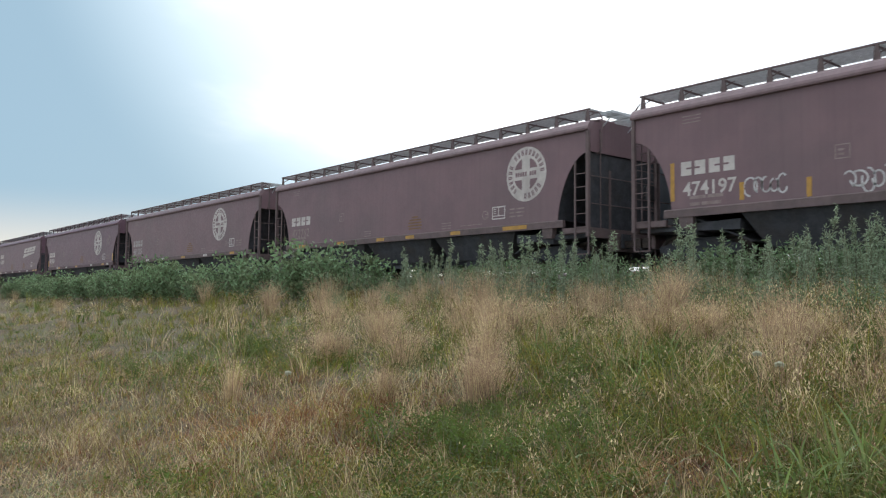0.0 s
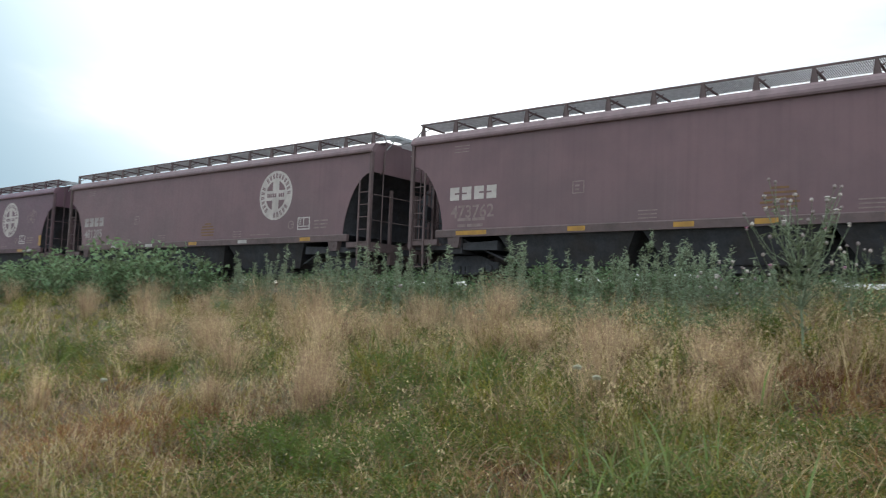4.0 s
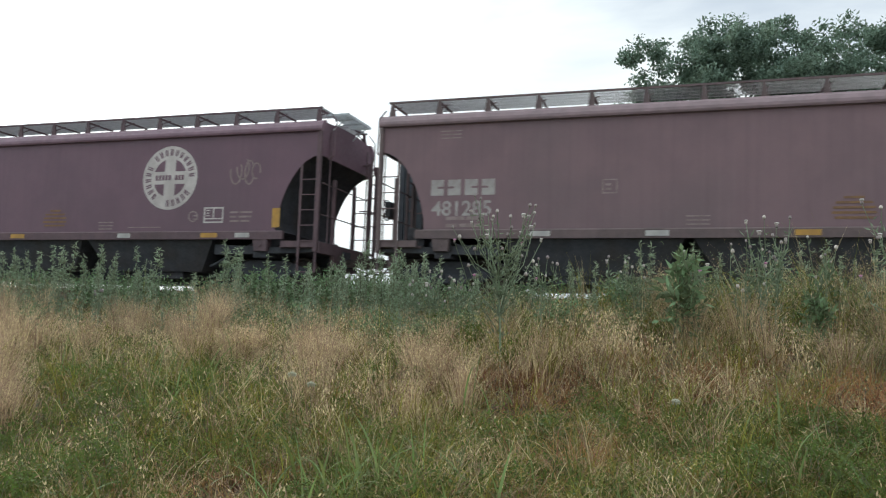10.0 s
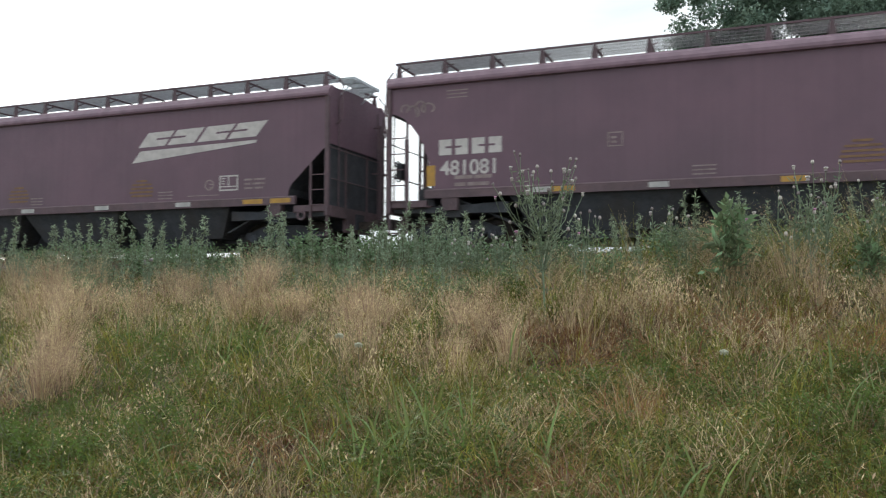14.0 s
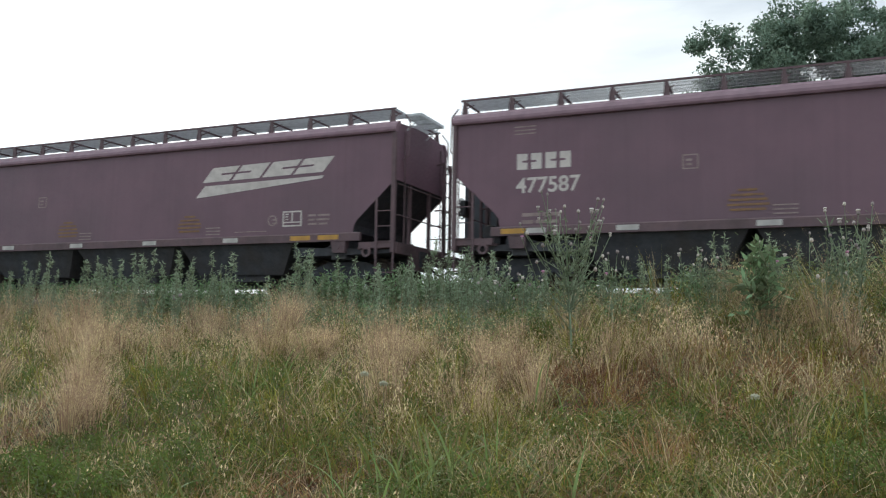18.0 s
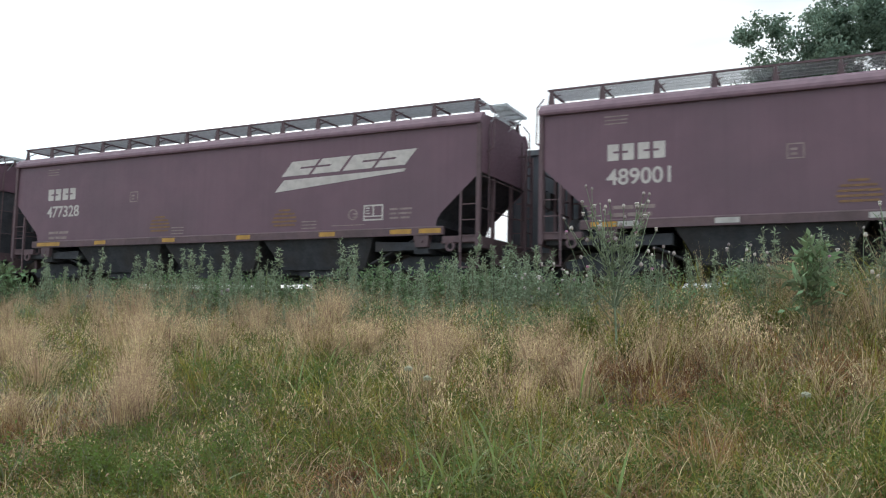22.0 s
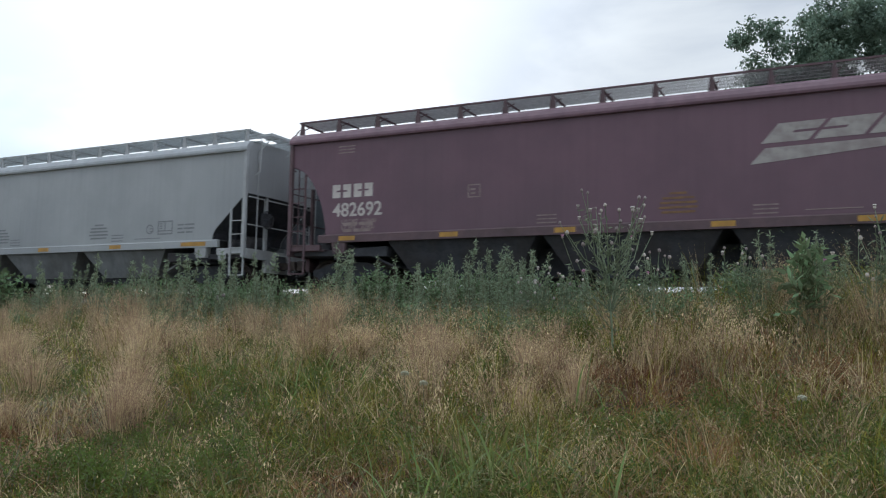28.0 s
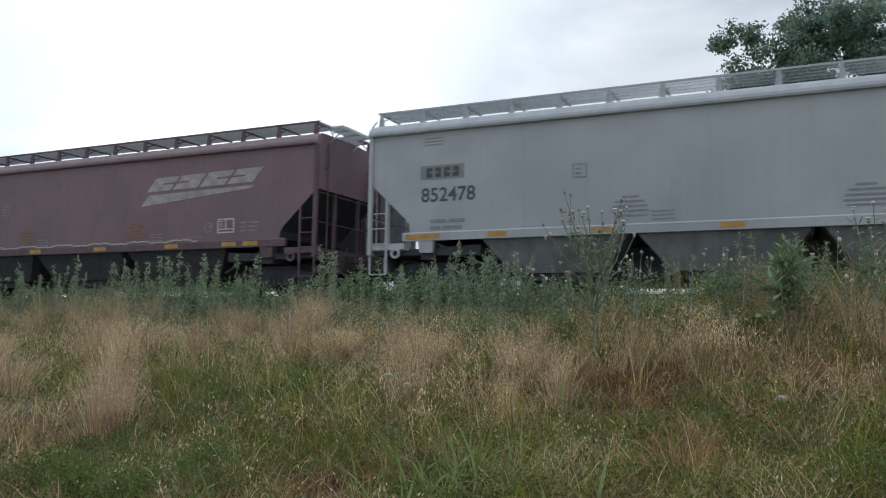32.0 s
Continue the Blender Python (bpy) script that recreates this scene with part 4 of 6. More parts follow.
def small_marks(car, L, dim="dim", tone="white", amber="amber", style="arc"):
    """The little stencils: unreadable lines, boxes and warnings."""
    b = 0.0 if style == "arc" else 0.34
    part("fine_stencil", flat(bars(2, 1.0, 0.17, 0.085, 0.1, 1, 2)), M[tone if tone != "white" else "dim"], car, at=on_side(1.75, 1.76 + 0.0 * b))
    ob = part("stencil_box", flat(frame_box(0.34, 0.33, 0.028)), M[tone if tone != "white" else "dim"], car, at=on_side(5.4, 2.2 + b + 0.12))
    part("fine_stencil", flat(bars(2, 0.2, 0.10, 0.05, 0.1, 2, 1)), M[tone if tone != "white" else "dim"], ob, at=pose(0.07, 0.18, 0))
    for x, seed in ((7.2, 3), (12.0, 4)):
        part("fine_stencil", flat(bars(3, 0.55, 0.09, 0.03, 0.05, seed, 1)), M[dim], car, at=on_side(x, 1.78))
    for x, seed in ((6.3 if style == "diag" else 10.0, 5), (11.0 if style == "diag" else 10.05, 6)):
        if style == "arc" and seed == 5:
            continue
        w = [bars(1, wd, 0.1, 0.05, 0.05, seed + k, 1) for k, wd in enumerate((0.45, 0.75, 0.85, 0.9, 0.8))]
        rows = [[(px + (0.9 - wd) / 2, py - 0.105 * k) for px, py in s] for k, (wd, g) in enumerate(zip((0.45, 0.75, 0.85, 0.9, 0.8), w)) for s in g]
        part("warning_stencil", flat(rows), M[amber], car, "faded amber warning stencil", at=on_side(x, 2.12))
    win = part("data_box", flat(frame_box(0.60, 0.42, 0.04) + [[(0.28, 0.12), (0.32, 0.12), (0.32, 0.38), (0.28, 0.38)], [(0.04, 0.10), (0.56, 0.10), (0.56, 0.13), (0.04, 0.13)]]), M[tone], car, "stencilled data box", at=on_side(L - 3.35, 1.75))
    part("fine_stencil", flat(bars(3, 0.16, 0.07, 0.03, 0.1, 8, 1)), M[tone], win, at=pose(0.08, 0.32, 0))
    ring = [[(0.15 * math.cos(k * math.tau / 18), 0.15 * math.sin(k * math.tau / 18)), (0.15 * math.cos((k + 1) * math.tau / 18), 0.15 * math.sin((k + 1) * math.tau / 18)), (0.115 * math.cos((k + 1) * math.tau / 18), 0.115 * math.sin((k + 1) * math.tau / 18)), (0.115 * math.cos(k * math.tau / 18), 0.115 * math.sin(k * math.tau / 18))] for k in range(18)]
    part("round_stencil", flat(ring + bars(2, 0.2, 0.09, 0.035, 0.0, 9, 1)), M[dim], car, at=on_side(L - 3.68, 1.93))
    part("fine_stencil", flat(bars(3, 0.85, 0.115, 0.05, 0.3, 10, 2)), M["dim" if tone == "white" else tone], car, at=on_side(L - 2.55, 2.0))
    part("fine_stencil", flat(bars(1, 1.1, 0.1, 0.022, 0.0, 11, 1)), M[dim], car, at=on_side(13.0, 1.64))
    part("roof_stencil", flat(bars(3, 0.62, 0.085, 0.03, 0.1, 12, 1)), M["dim" if tone == "white" else tone], car, at=on_side(1.55, 3.9))


def tag_scrawl(car, x, z, w, h, seed, material="spray"):
    """A sprayed scrawl with no letters in it: loops and strokes."""
    r = random.Random(seed)
    bm = bmesh.new()
    for k in range(int(w / 0.22)):
        c = Vector((x + 0.2 * k, -HALF - 0.003, z + r.uniform(-0.1, 0.1) * h))
        a, b = r.uniform(0.10, 0.2), r.uniform(0.25, 0.5) * h
        n, ph = 11, r.uniform(0, 6)
        sweep = r.uniform(3.5, 6.0)
        pts = [c + Vector((a * math.cos(ph + sweep * q / n), 0, b * math.sin(ph + sweep * q / n) + 0.0)) for q in range(n + 1)]
        for p, q in zip(pts, pts[1:]):
            d = (q - p).normalized()
            s = Vector((-d.z, 0, d.x)) * 0.022
            bm.faces.new([bm.verts.new(v) for v in (p - s, q - s, q + s, p + s)])
    geo = bmesh.ops.extrude_face_region(bm, geom=bm.faces[:])
    bmesh.ops.translate(bm, verts=[v for v in geo["geom"] if isinstance(v, bmesh.types.BMVert)], vec=(0, -0.002, 0))
    part("graffiti", bm, M[material], car, "loose white spray-paint scrawl")


ARC_MARKS = (2.1, 4.3, 6.9, 9.5, 12.1, 14.7, 16.6)
DIAG_MARKS = (2.08, 4.21, 7.13, 10.0, 12.88, 15.0, 15.74)

c0 = hopper(-13.28, 5.30, "arc", "brown", "brown_frame", "faded brown curved-end covered hopper with white graffiti on its side")
number(c0, "474197", 1.55, 1.86, 0.36)
company_mark(c0, "reporting_mark", 1.5, 0.36, 0, 0.1, M["white"], "pale company mark", at=on_side(1.5, 2.38))
small_marks(c0, 18.58)
tag_scrawl(c0, 3.4, 1.9, 1.1, 0.5, 5)
tag_scrawl(c0, 5.7, 1.85, 2.6, 0.62, 9)
for x, z0, z1 in ((1.24, 1.75, 2.75), (3.18, 1.62, 2.05), (4.82, 1.55, 2.0)):
    part("yellow_strip", box_mesh("yellow_strip", (-0.06, 0.06, -0.008, -0.003, z0, z1), M["yellow"]), M["yellow"], c0, at=pose(x, -HALF, 0))

c1 = hopper(-33.40, -14.82, "arc", "brown", "brown_frame", "faded brown curved-end covered hopper with a round emblem", closed=1.2)
number(c1, "473762", 1.5, 1.86, 0.36, "dim")
company_mark(c1, "reporting_mark", 1.6, 0.37, 0, 0.1, M["white"], "pale company mark", at=on_side(1.45, 2.36))
small_marks(c1, 17.9)
emblem(c1, 16.07, 3.08, 0.86, "brown")
reflectors(c1, (5.55, 8.35, 10.2, 12.75), "yellow", 0.5)
reflectors(c1, (2.25, 15.6), "yellow", 1.05)

c2 = hopper(-53.87, -35.05, "arc", "brown", "brown_frame", "brown curved-end covered hopper with a clear round emblem")
number(c2, "481285", 1.38, 1.87, 0.36, "worn")
company_mark(c2, "reporting_mark", 1.58, 0.38, 0, 0.1, M["worn"], "rubbed pale company mark", at=on_side(1.35, 2.35))
small_marks(c2, 18.82)
emblem(c2, 14.27, 2.99, 0.86, "brown")
reflectors(c2, (4.0, 6.6, 12.6), "pale", 0.5)
reflectors(c2, (9.6, 15.9), "yellow", 0.5)

c3 = hopper(-74.24, -55.50, "arc", "maroon", "maroon_frame", "maroon curved-end covered hopper with a bright round emblem and pale scrawl")
number(c3, "481081", 1.38, 1.87, 0.36)
company_mark(c3, "reporting_mark", 1.58, 0.38, 0, 0.1, M["white"], "pale company mark", at=on_side(1.35, 2.35))
small_marks(c3, 18.74)
emblem(c3, 14.25, 2.99, 0.87, "maroon")
tag_scrawl(c3, 16.3, 3.15, 0.9, 0.8, 21, "dim")
tag_scrawl(c3, 0.45, 3.5, 0.95, 0.45, 22, "dim")
reflectors(c3, (3.9, 6.5, 12.9, 16.6), "pale", 0.42)
reflectors(c3, (4.4, 9.2, 15.6), "yellow", 0.5)
for x in (1.14, 17.55):
    part("yellow_strip", box_mesh("yellow_strip", (-0.11, 0.11, -0.008, -0.003, 1.62, 2.12), M["yellow"]), M["yellow"], c3, at=pose(x, -HALF, 0))

DIAG = [(-93.34, -75.93, "477587", "maroon covered hopper with straight slanted ends and a slanted white mark"),
        (-112.85, -94.94, "489001", "maroon covered hopper with slanted ends and bold white lettering"),
        (-131.76, -114.41, "477328", "dark maroon covered hopper with slanted ends and a white swoosh")]
for left, right, digits, label in DIAG:
    c = hopper(left, right, "diag", "maroon", "maroon_frame", label, closed=1.2 if digits == "477587" else None)
    number(c, digits, 1.60, 2.33, 0.37)
    company_mark(c, "reporting_mark", 1.3, 0.38, 0, 0.09, M["white"], "pale company mark", at=on_side(1.62, 2.88))
    small_marks(c, right - left, style="diag")
    wordmark(c, 11.05 if digits != "489001" else 11.6)
    reflectors(c, DIAG_MARKS[:5], "yellow" if digits == "477328" else "pale", 0.5)
    reflectors(c, (1.55, 15.15, 16.0), "yellow", 0.62)

c7 = hopper(-151.90, -133.20, "arc", "maroon", "maroon_frame", "dark maroon curved-end covered hopper with a worn slanted mark", closed=1.2)
number(c7, "482692", 1.42, 2.02, 0.37, "white")
company_mark(c7, "reporting_mark", 1.25, 0.36, 0, 0.09, M["white"], "pale company mark", at=on_side(1.4, 2.52))
part("load_limit", text_mesh("LD LMT  223600", 0.155, M["dim"]), M["dim"], c7, at=on_side(1.7, 1.82))
part("light_weight", text_mesh("LT WT    62400", 0.155, M["dim"]), M["dim"], c7, at=on_side(1.7, 1.66))
small_marks(c7, 18.70)
wordmark(c7, 11.96, "worn")
reflectors(c7, (1.9, 4.9, 7.9, 11.4, 14.2, 16.4), "yellow", 0.5)

c8 = hopper(-170.75, -153.46, "diag", "grey", "grey_frame", "light grey covered hopper with dark numbers and slanted ends")
number(c8, "852478", 1.48, 2.30, 0.36, "ink")
part("mark_panel", flat([[(0, 0), (1.2, 0), (1.2, 0.36), (0, 0.36)]]), M["inkbox"], c8, "grey patch behind the company mark", at=on_side(1.46, 2.86))
company_mark(c8, "reporting_mark", 0.9, 0.25, 0, 0.07, M["ink"], "dark company mark", at=on_side(1.62, 2.91, 0.009))
small_marks(c8, 17.29, "inkbox", "inkbox", "inkbox", "diag")
reflectors(c8, (3.55, 6.1, 8.9, 12.2), "yellow", 0.5)
reflectors(c8, (1.55, 15.4), "yellow", 0.95)

c9 = hopper(-190.30, -172.40, "diag", "brown", "maroon_frame", "red-brown covered hopper with slanted ends and a faded mark")
small_marks(c9, 17.9, style="diag")
wordmark(c9, 11.58, "worn")
reflectors(c9, DIAG_MARKS[2:], "yellow", 0.5)
bm = bmesh.new()
for k in range(60):
    x = 3.0 + k * 0.18
    z = SILL_TOP + 0.02 + 0.025 * math.sin(k * 0.7) + 0.015 * math.sin(k * 2.1)
    bm_box(bm, x, x + 0.19, -HALF - 0.02, -HALF - 0.004, z, z + 0.035)
part("bent_flange", bm, M["pale"], c9, "scraped bare edge along the sill")


# ---- the car that stands on the far track ----
def parked_car(x0, x1):
    car = tagged(new("gondola_car"), "dark slate high-sided freight car standing on the far track", "freight car", group="cars standing on the far track")
    car.location = (x0, FAR_Y, RAIL)
    L, top, low, half = x1 - x0, 4.30, 1.05, 1.58
    bm = bmesh.new()
    bm_box(bm, 0, L, -half, half, low, top - 0.15)
    part("body", bm, M["dark_car"], car, "smooth dark slate steel sides")
    for s in (-1, 1):
        bm = bmesh.new()
        bm_box(bm, -0.04, L + 0.04, s * half - 0.07, s * half + 0.07, top - 0.16, top)
        part("top_rim", bm, M["dark_rim"], car, "lighter top rim", bevel=0.015)
        bm = bmesh.new()
        bm_box(bm, 0, L, s * half - 0.05, s * half + 0.05, low - 0.12, low + 0.1)
        part("side_sill", bm, M["dark_car"], car)
        for x in np.arange(3.25, L - 0.5, 3.92):
            part("side_rib", box_mesh("side_rib", (-0.09, 0.09, -0.05, 0.05, low + 0.05, top - 0.16), M["dark_car"], 0.01), M["dark_car"], car, at=pose(x, s * (half + 0.03), 0))
        for x in (0.0, L):
            part("corner_post", box_mesh("far_post", (-0.07, 0.07, -0.07, 0.07, low, top - 0.16), M["dark_car"]), M["dark_car"], car, at=pose(x, s * half, 0))
    for x in (4.75, 6.7, 9.9):
        part("yellow_marker", box_mesh("yellow_marker", (-0.06, 0.06, -0.01, 0.0, 1.2, 1.55), M["yellow"]), M["yellow"], car, at=pose(x, -half - 0.052, 0))
    for x in (7.3, 2.2):
        part("pale_mark", flat(bars(2, 0.5, 0.12, 0.05, 0.2, int(x), 2)), M["inkbox"], car, at=pose(x, -half - 0.004, 1.6, 90, 0, 0))
    for e in (0, 1):
        X = -0.06 if e == 0 else L + 0.06
        for k in range(7):
            part("end_rung", box_mesh("end_rung", (-0.02, 0.02, -0.24, 0.24, -0.015, 0.015), M["dark_car"]), M["dark_car"], car, at=pose(X, -1.15, 1.2 + 0.42 * k))
    bm = bmesh.new()
    bm_box(bm, -0.4, L + 0.4, -0.2, 0.2, 0.7, low + 0.05)
    part("centre_sill", bm, M["underframe"], car)
    bm = bmesh.new()
    bm_sheet(bm, [(3.1, -1.45, low), (3.7, -1.45, 0.46), (L - 3.7, -1.45, 0.46), (L - 3.1, -1.45, low)], (0, 2.9, 0))
    part("drop_floor", bm, M["dark_car"], car, "sooty lowered floor between the trucks")
    for e in (0, 1):
        part("coupler", box_mesh("far_coupler", (-0.45, 0.45, -0.09, 0.09, 0.72, 0.94), M["wheel"], 0.02), M["wheel"], car, at=pose(-0.35 if e == 0 else L + 0.35, 0, 0))
    for x in (2.0, L - 2.0):
        ob = part("truck", box_mesh("bolster", (-0.22, 0.22, -1.0, 1.0, 0.45, 0.78), M["underframe"], 0.03), M["underframe"], car, at=pose(x, 0, 0))
        for s in (-1, 1):
            part("side_frame", shared("side_frame", side_frame), M["underframe"], ob, at=pose(0, s * 1.0, 0, 0, 0, 0 if s < 0 else 180))
        for d in (-0.89, 0.89):
            wheelset(car, x + d, 0.46, M["wheel"])


parked_car(-8.8, 8.05)
for k in range(3):
    parked_car(-30.05 - 18.5 * k, -13.2 - 18.5 * k)


# ---- two broad trees behind the railway ----
def tree(x, y, height, spread, seed, label):
    r = random.Random(seed)
    t = tagged(new("tree"), label, "tree", group="trees behind the railway")
    z0 = float(ground_z(np.array(x), np.array(y)))
    t.location = (x, y, z0 - 0.1)
    bm = bmesh.new()
    pts = [Vector((0.25 * math.sin(k * 0.9 + seed), 0.2 * math.cos(k * 1.3), k * height * 0.07)) for k in range(7)]
    for k, (a, b) in enumerate(zip(pts, pts[1:])):
        bm_rod(bm, a, b, 0.55 - 0.06 * k + (0.25 if k == 0 else 0), 0.55 - 0.06 * (k + 1), 10)
    part("trunk", bm, M["bark"], t, smooth=True)
    tips = []
    for k in range(13):
        a, up = k * 2.4 + r.random(), r.uniform(0.25, 1.15)
        start = pts[2 + k % 5]
        bm = bmesh.new()
        p, d = start.copy(), Vector((math.cos(a), math.sin(a), up)).normalized()
        n, reach = 5, r.uniform(0.5, 0.85) * spread
        for j in range(n):
            q = p + d * reach / n
            bm_rod(bm, p, q, 0.2 * (1 - j / n) + 0.03, 0.2 * (1 - (j + 1) / n) + 0.03, 6)
            p, d = q, (d + Vector((r.uniform(-.3, .3), r.uniform(-.3, .3), r.uniform(-.05, .35)))).normalized()
        tips.append(p)
        part("limb", bm, M["bark"], t)
    g = np.random.default_rng(seed)
    centres = []
    for k in range(290):
        v = g.normal(size=3)
        v /= np.linalg.norm(v)
        rad = g.uniform(0.28, 1.12) ** 0.5 * (1 + 0.07 * math.sin(3 * math.atan2(v[1], v[0]) + seed) + 0.06 * math.sin(5 * v[2] + 2 * v[0]))
        c = np.array((v[0] * spread * 0.88 * rad, v[1] * spread * 0.7 * rad, height * 0.59 + v[2] * height * 0.355 * rad))
        if c[2] > height * 0.16:
            centres.append(c)
    leaves = []
    for c in centres:
        # each clump is a few flat sprays of leaves
        rr = g.uniform(0.62, 1.05)
        for j in range(int(g.integers(5, 9))):
            o = g.normal(size=3) * np.array((0.5, 0.5, 0.36)) * rr
            n = int(g.integers(55, 105))
            d = g.normal(size=(n, 3))
            d /= np.linalg.norm(d, axis=1)[:, None]
            leaves.append(c + o + d * g.uniform(0, 1, n)[:, None] ** 0.6 * np.array((0.74, 0.74, 0.48)) * rr)
    p = np.concatenate(leaves)
    n = len(p)
    u = g.normal(size=(n, 3))
    u /= np.linalg.norm(u, axis=1)[:, None]
    w = np.cross(u, g.normal(size=(n, 3)))
    w /= np.linalg.norm(w, axis=1)[:, None]
    s = g.uniform(0.055, 0.115, n)[:, None]
    verts = np.stack([p - u * s * 1.25, p + w * s * 0.62, p + u * s * 1.25, p - w * s * 0.62], 1)
    me = quads_mesh("crown", verts, np.arange(4 * n).reshape(-1, 4), M["tree_leaf"])
    ob = part("crown", me, M["tree_leaf"], t, "dark green uneven leafy crown")
    ob["kind"] = "stuff"


tree(1.3, 46.0, 20.6, 6.8, 4, "tall spreading green tree with an uneven crown")
tree(10.2, 47.0, 19.9, 7.7, 11, "rounded green tree beside a taller one")


# ---- the overgrown bank ----
BLOBS = [(-9.7, 9.3, .9, .4), (-6.1, 9.6, .8, .5), (-4.8, 9.75, .7, .4), (-8.0, 4.9, 1.5, .45), (-6.9, 5.1, 1.0, .3), (-8.1, 3.2, 2.6, .7), (-13.5, 8.7, 2.6, -.05),
         (-24, 6.1, 6, -.15), (-12.9, 5.0, 1.9, -.7), (-4.8, 4.54, .8, -1), (-6, 7.9, 1, -.6), (-2.4, 5.1, .6, -.4), (-1.2, 4.7, .7, .35), (-3.4, 5.4, .6, .35), (.4, 4.6, .6, .3), (-2.9, 7.3, .6, .4), (-1.5, 6.6, .8, -.35), (.8, 7.2, .9, -.3), (-1.4, 10.5, .6, .9), (-1.9, 8.9, 1.0, .9),
         (.1, 9.6, .9, .8), (-.9, 6.6, .5, .5), (1.4, 8.5, .9, .8), (-4.7, 5.2, 1, -.7), (-.4, 5.7, 1.0, -.5), (.9, 6.1, 1, -.6), (-3, 11.9, 1.3, -.5), (-3, 9.3, .7, .4),
         (-7.9, 9.9, .7, -.9), (-5.4, 10.7, .6, -.9), (-11.6, 9.7, .8, -.9), (-3.9, 9.9, .5, -.9), (-2.8, 10.6, .6, -.7), (-15.6, 9.6, 1, -.8), (-9.4, 8.0, .6, -.6), (-6.9, 11.2, .6, -.7), (-10.2, 11.0, .7, -.6)]
RED = [(-1.9, 8.9, 1.0), (.1, 9.5, .9), (1.4, 8.5, .9), (-.9, 6.6, .5), (-7.6, 4.3, 1.6), (2.6, 9.4, 1.0), (-5.6, 4.3, .5), (-1.2, 4.6, .6), (-3.4, 5.2, .5), (.5, 4.5, .6), (-.6, 7.6, .4)]


def dryness(x, y):
    """How dry the grass is at a spot, from 0 green to 1 tan."""
    v = 0.40 + 0.24 * np.sin(0.83 * x + 1.9 * np.sin(0.55 * y)) * np.cos(0.71 * y + 0.9 * np.sin(0.4 * x)) + 0.14 * np.sin(2.1 * x + 1.2) * np.sin(1.7 * y) + 0.27 * np.sin(3.7 * x + 1.3 * np.sin(2.2 * y)) * np.sin(4.4 * y + 1.1 * np.cos(1.9 * x))
    for bx, by, br, k in BLOBS:
        v = v + k * np.exp(-((x - bx) ** 2 + (y - by) ** 2) / (br * br))
    return np.clip(0.52 + 1.25 * (v - 0.52), 0.24, 0.95)


def near_any(x, y, spots):
    v = 0 * x
    for bx, by, br in spots:
        v = v + np.exp(-((x - bx) ** 2 + (y - by) ** 2) / (br * br))
    return v


def tallness(x, y):
    """The stand is low by the path, knee high up the bank, waist high on the right-hand mound."""
    t = np.interp(y, [1.5, 4.0, 6.0, 9.0, 13.0], [0.42, 0.55, 0.75, 0.95, 1.0])
    t = t * np.interp(x, [-14, -7, 0], [0.88, 0.95, 1.0])
    t = t + 0.8 * np.exp(-((x - 1.6) / 4.0) ** 2) * np.exp(-((y - 12.2) / 1.8) ** 2)
    t = t * (0.85 + 0.25 * np.sin(1.3 * x + 0.5 * y) * np.cos(1.1 * y - 0.6 * x))
    return t * np.interp(y, [1.1, 2.3], [0.25, 1.0])


def scatter(n, seed, d0=3.9, d1=17.0, az0=-82.0, az1=17.0):
    """Spots on the bank, dense by the path and thinner far off: x, y and z on the ground."""
    r = np.random.default_rng(seed)
    az = np.radians(r.uniform(az0, az1, n))
    far = np.minimum(16.4 / np.maximum(np.cos(az), 0.2), 62.0)
    d = d0 * (far / d0) ** r.uniform(0, 1, n)
    x, y = d * np.sin(az), d * np.cos(az)
    ok = (y > 0.8) & (y < 16.5)
    return np.stack([x[ok], y[ok], ground_z(x[ok], y[ok])], -1)


def blades(name, pts, heights, widths, lean, material, label, segs=3, seed=1, droop=1.0, heading=None, cat="grass", broad=False):
    """A stand of grass blades as one mesh: each blade a tapering bent ribbon."""
    r = np.random.default_rng(seed)
    n = len(pts)
    a = r.uniform(0, math.tau, n) if heading is None else heading
    spin = r.uniform(0, math.tau, n)
    out = np.stack([np.cos(a), np.sin(a)], -1) * (lean * heights)[:, None]
    side = np.stack([np.cos(spin), np.sin(spin)], -1)
    verts = np.empty((n, segs + 1, 2, 3), np.float32)
    for k in range(segs + 1):
        u = k / segs
        c = np.empty((n, 3))
        c[:, :2] = pts[:, :2] + out * u ** 1.8
        c[:, 2] = pts[:, 2] - 0.02 + heights * (u - 0.45 * droop * np.minimum(lean, 1.3) ** 2 * u ** 2.4)
        w = widths * ((1 - u ** 2.4) * (0.28 + 0.9 * u * (1 - u)) + 0.02 if broad else (1 - u) ** 0.7 * 0.5 + 0.04)
        verts[:, k, 0, :2], verts[:, k, 1, :2] = c[:, :2] - side * w[:, None], c[:, :2] + side * w[:, None]
        verts[:, k, 0, 2], verts[:, k, 1, 2] = c[:, 2], c[:, 2]
    b = np.arange(n)[:, None] * (2 * (segs + 1)) + 2 * np.arange(segs)[None]
    q = np.stack([b, b + 1, b + 3, b + 2], -1)
    ob = new(name, quads_mesh(name, verts, q, material))
    return tagged(ob, label, cat, kind="stuff")


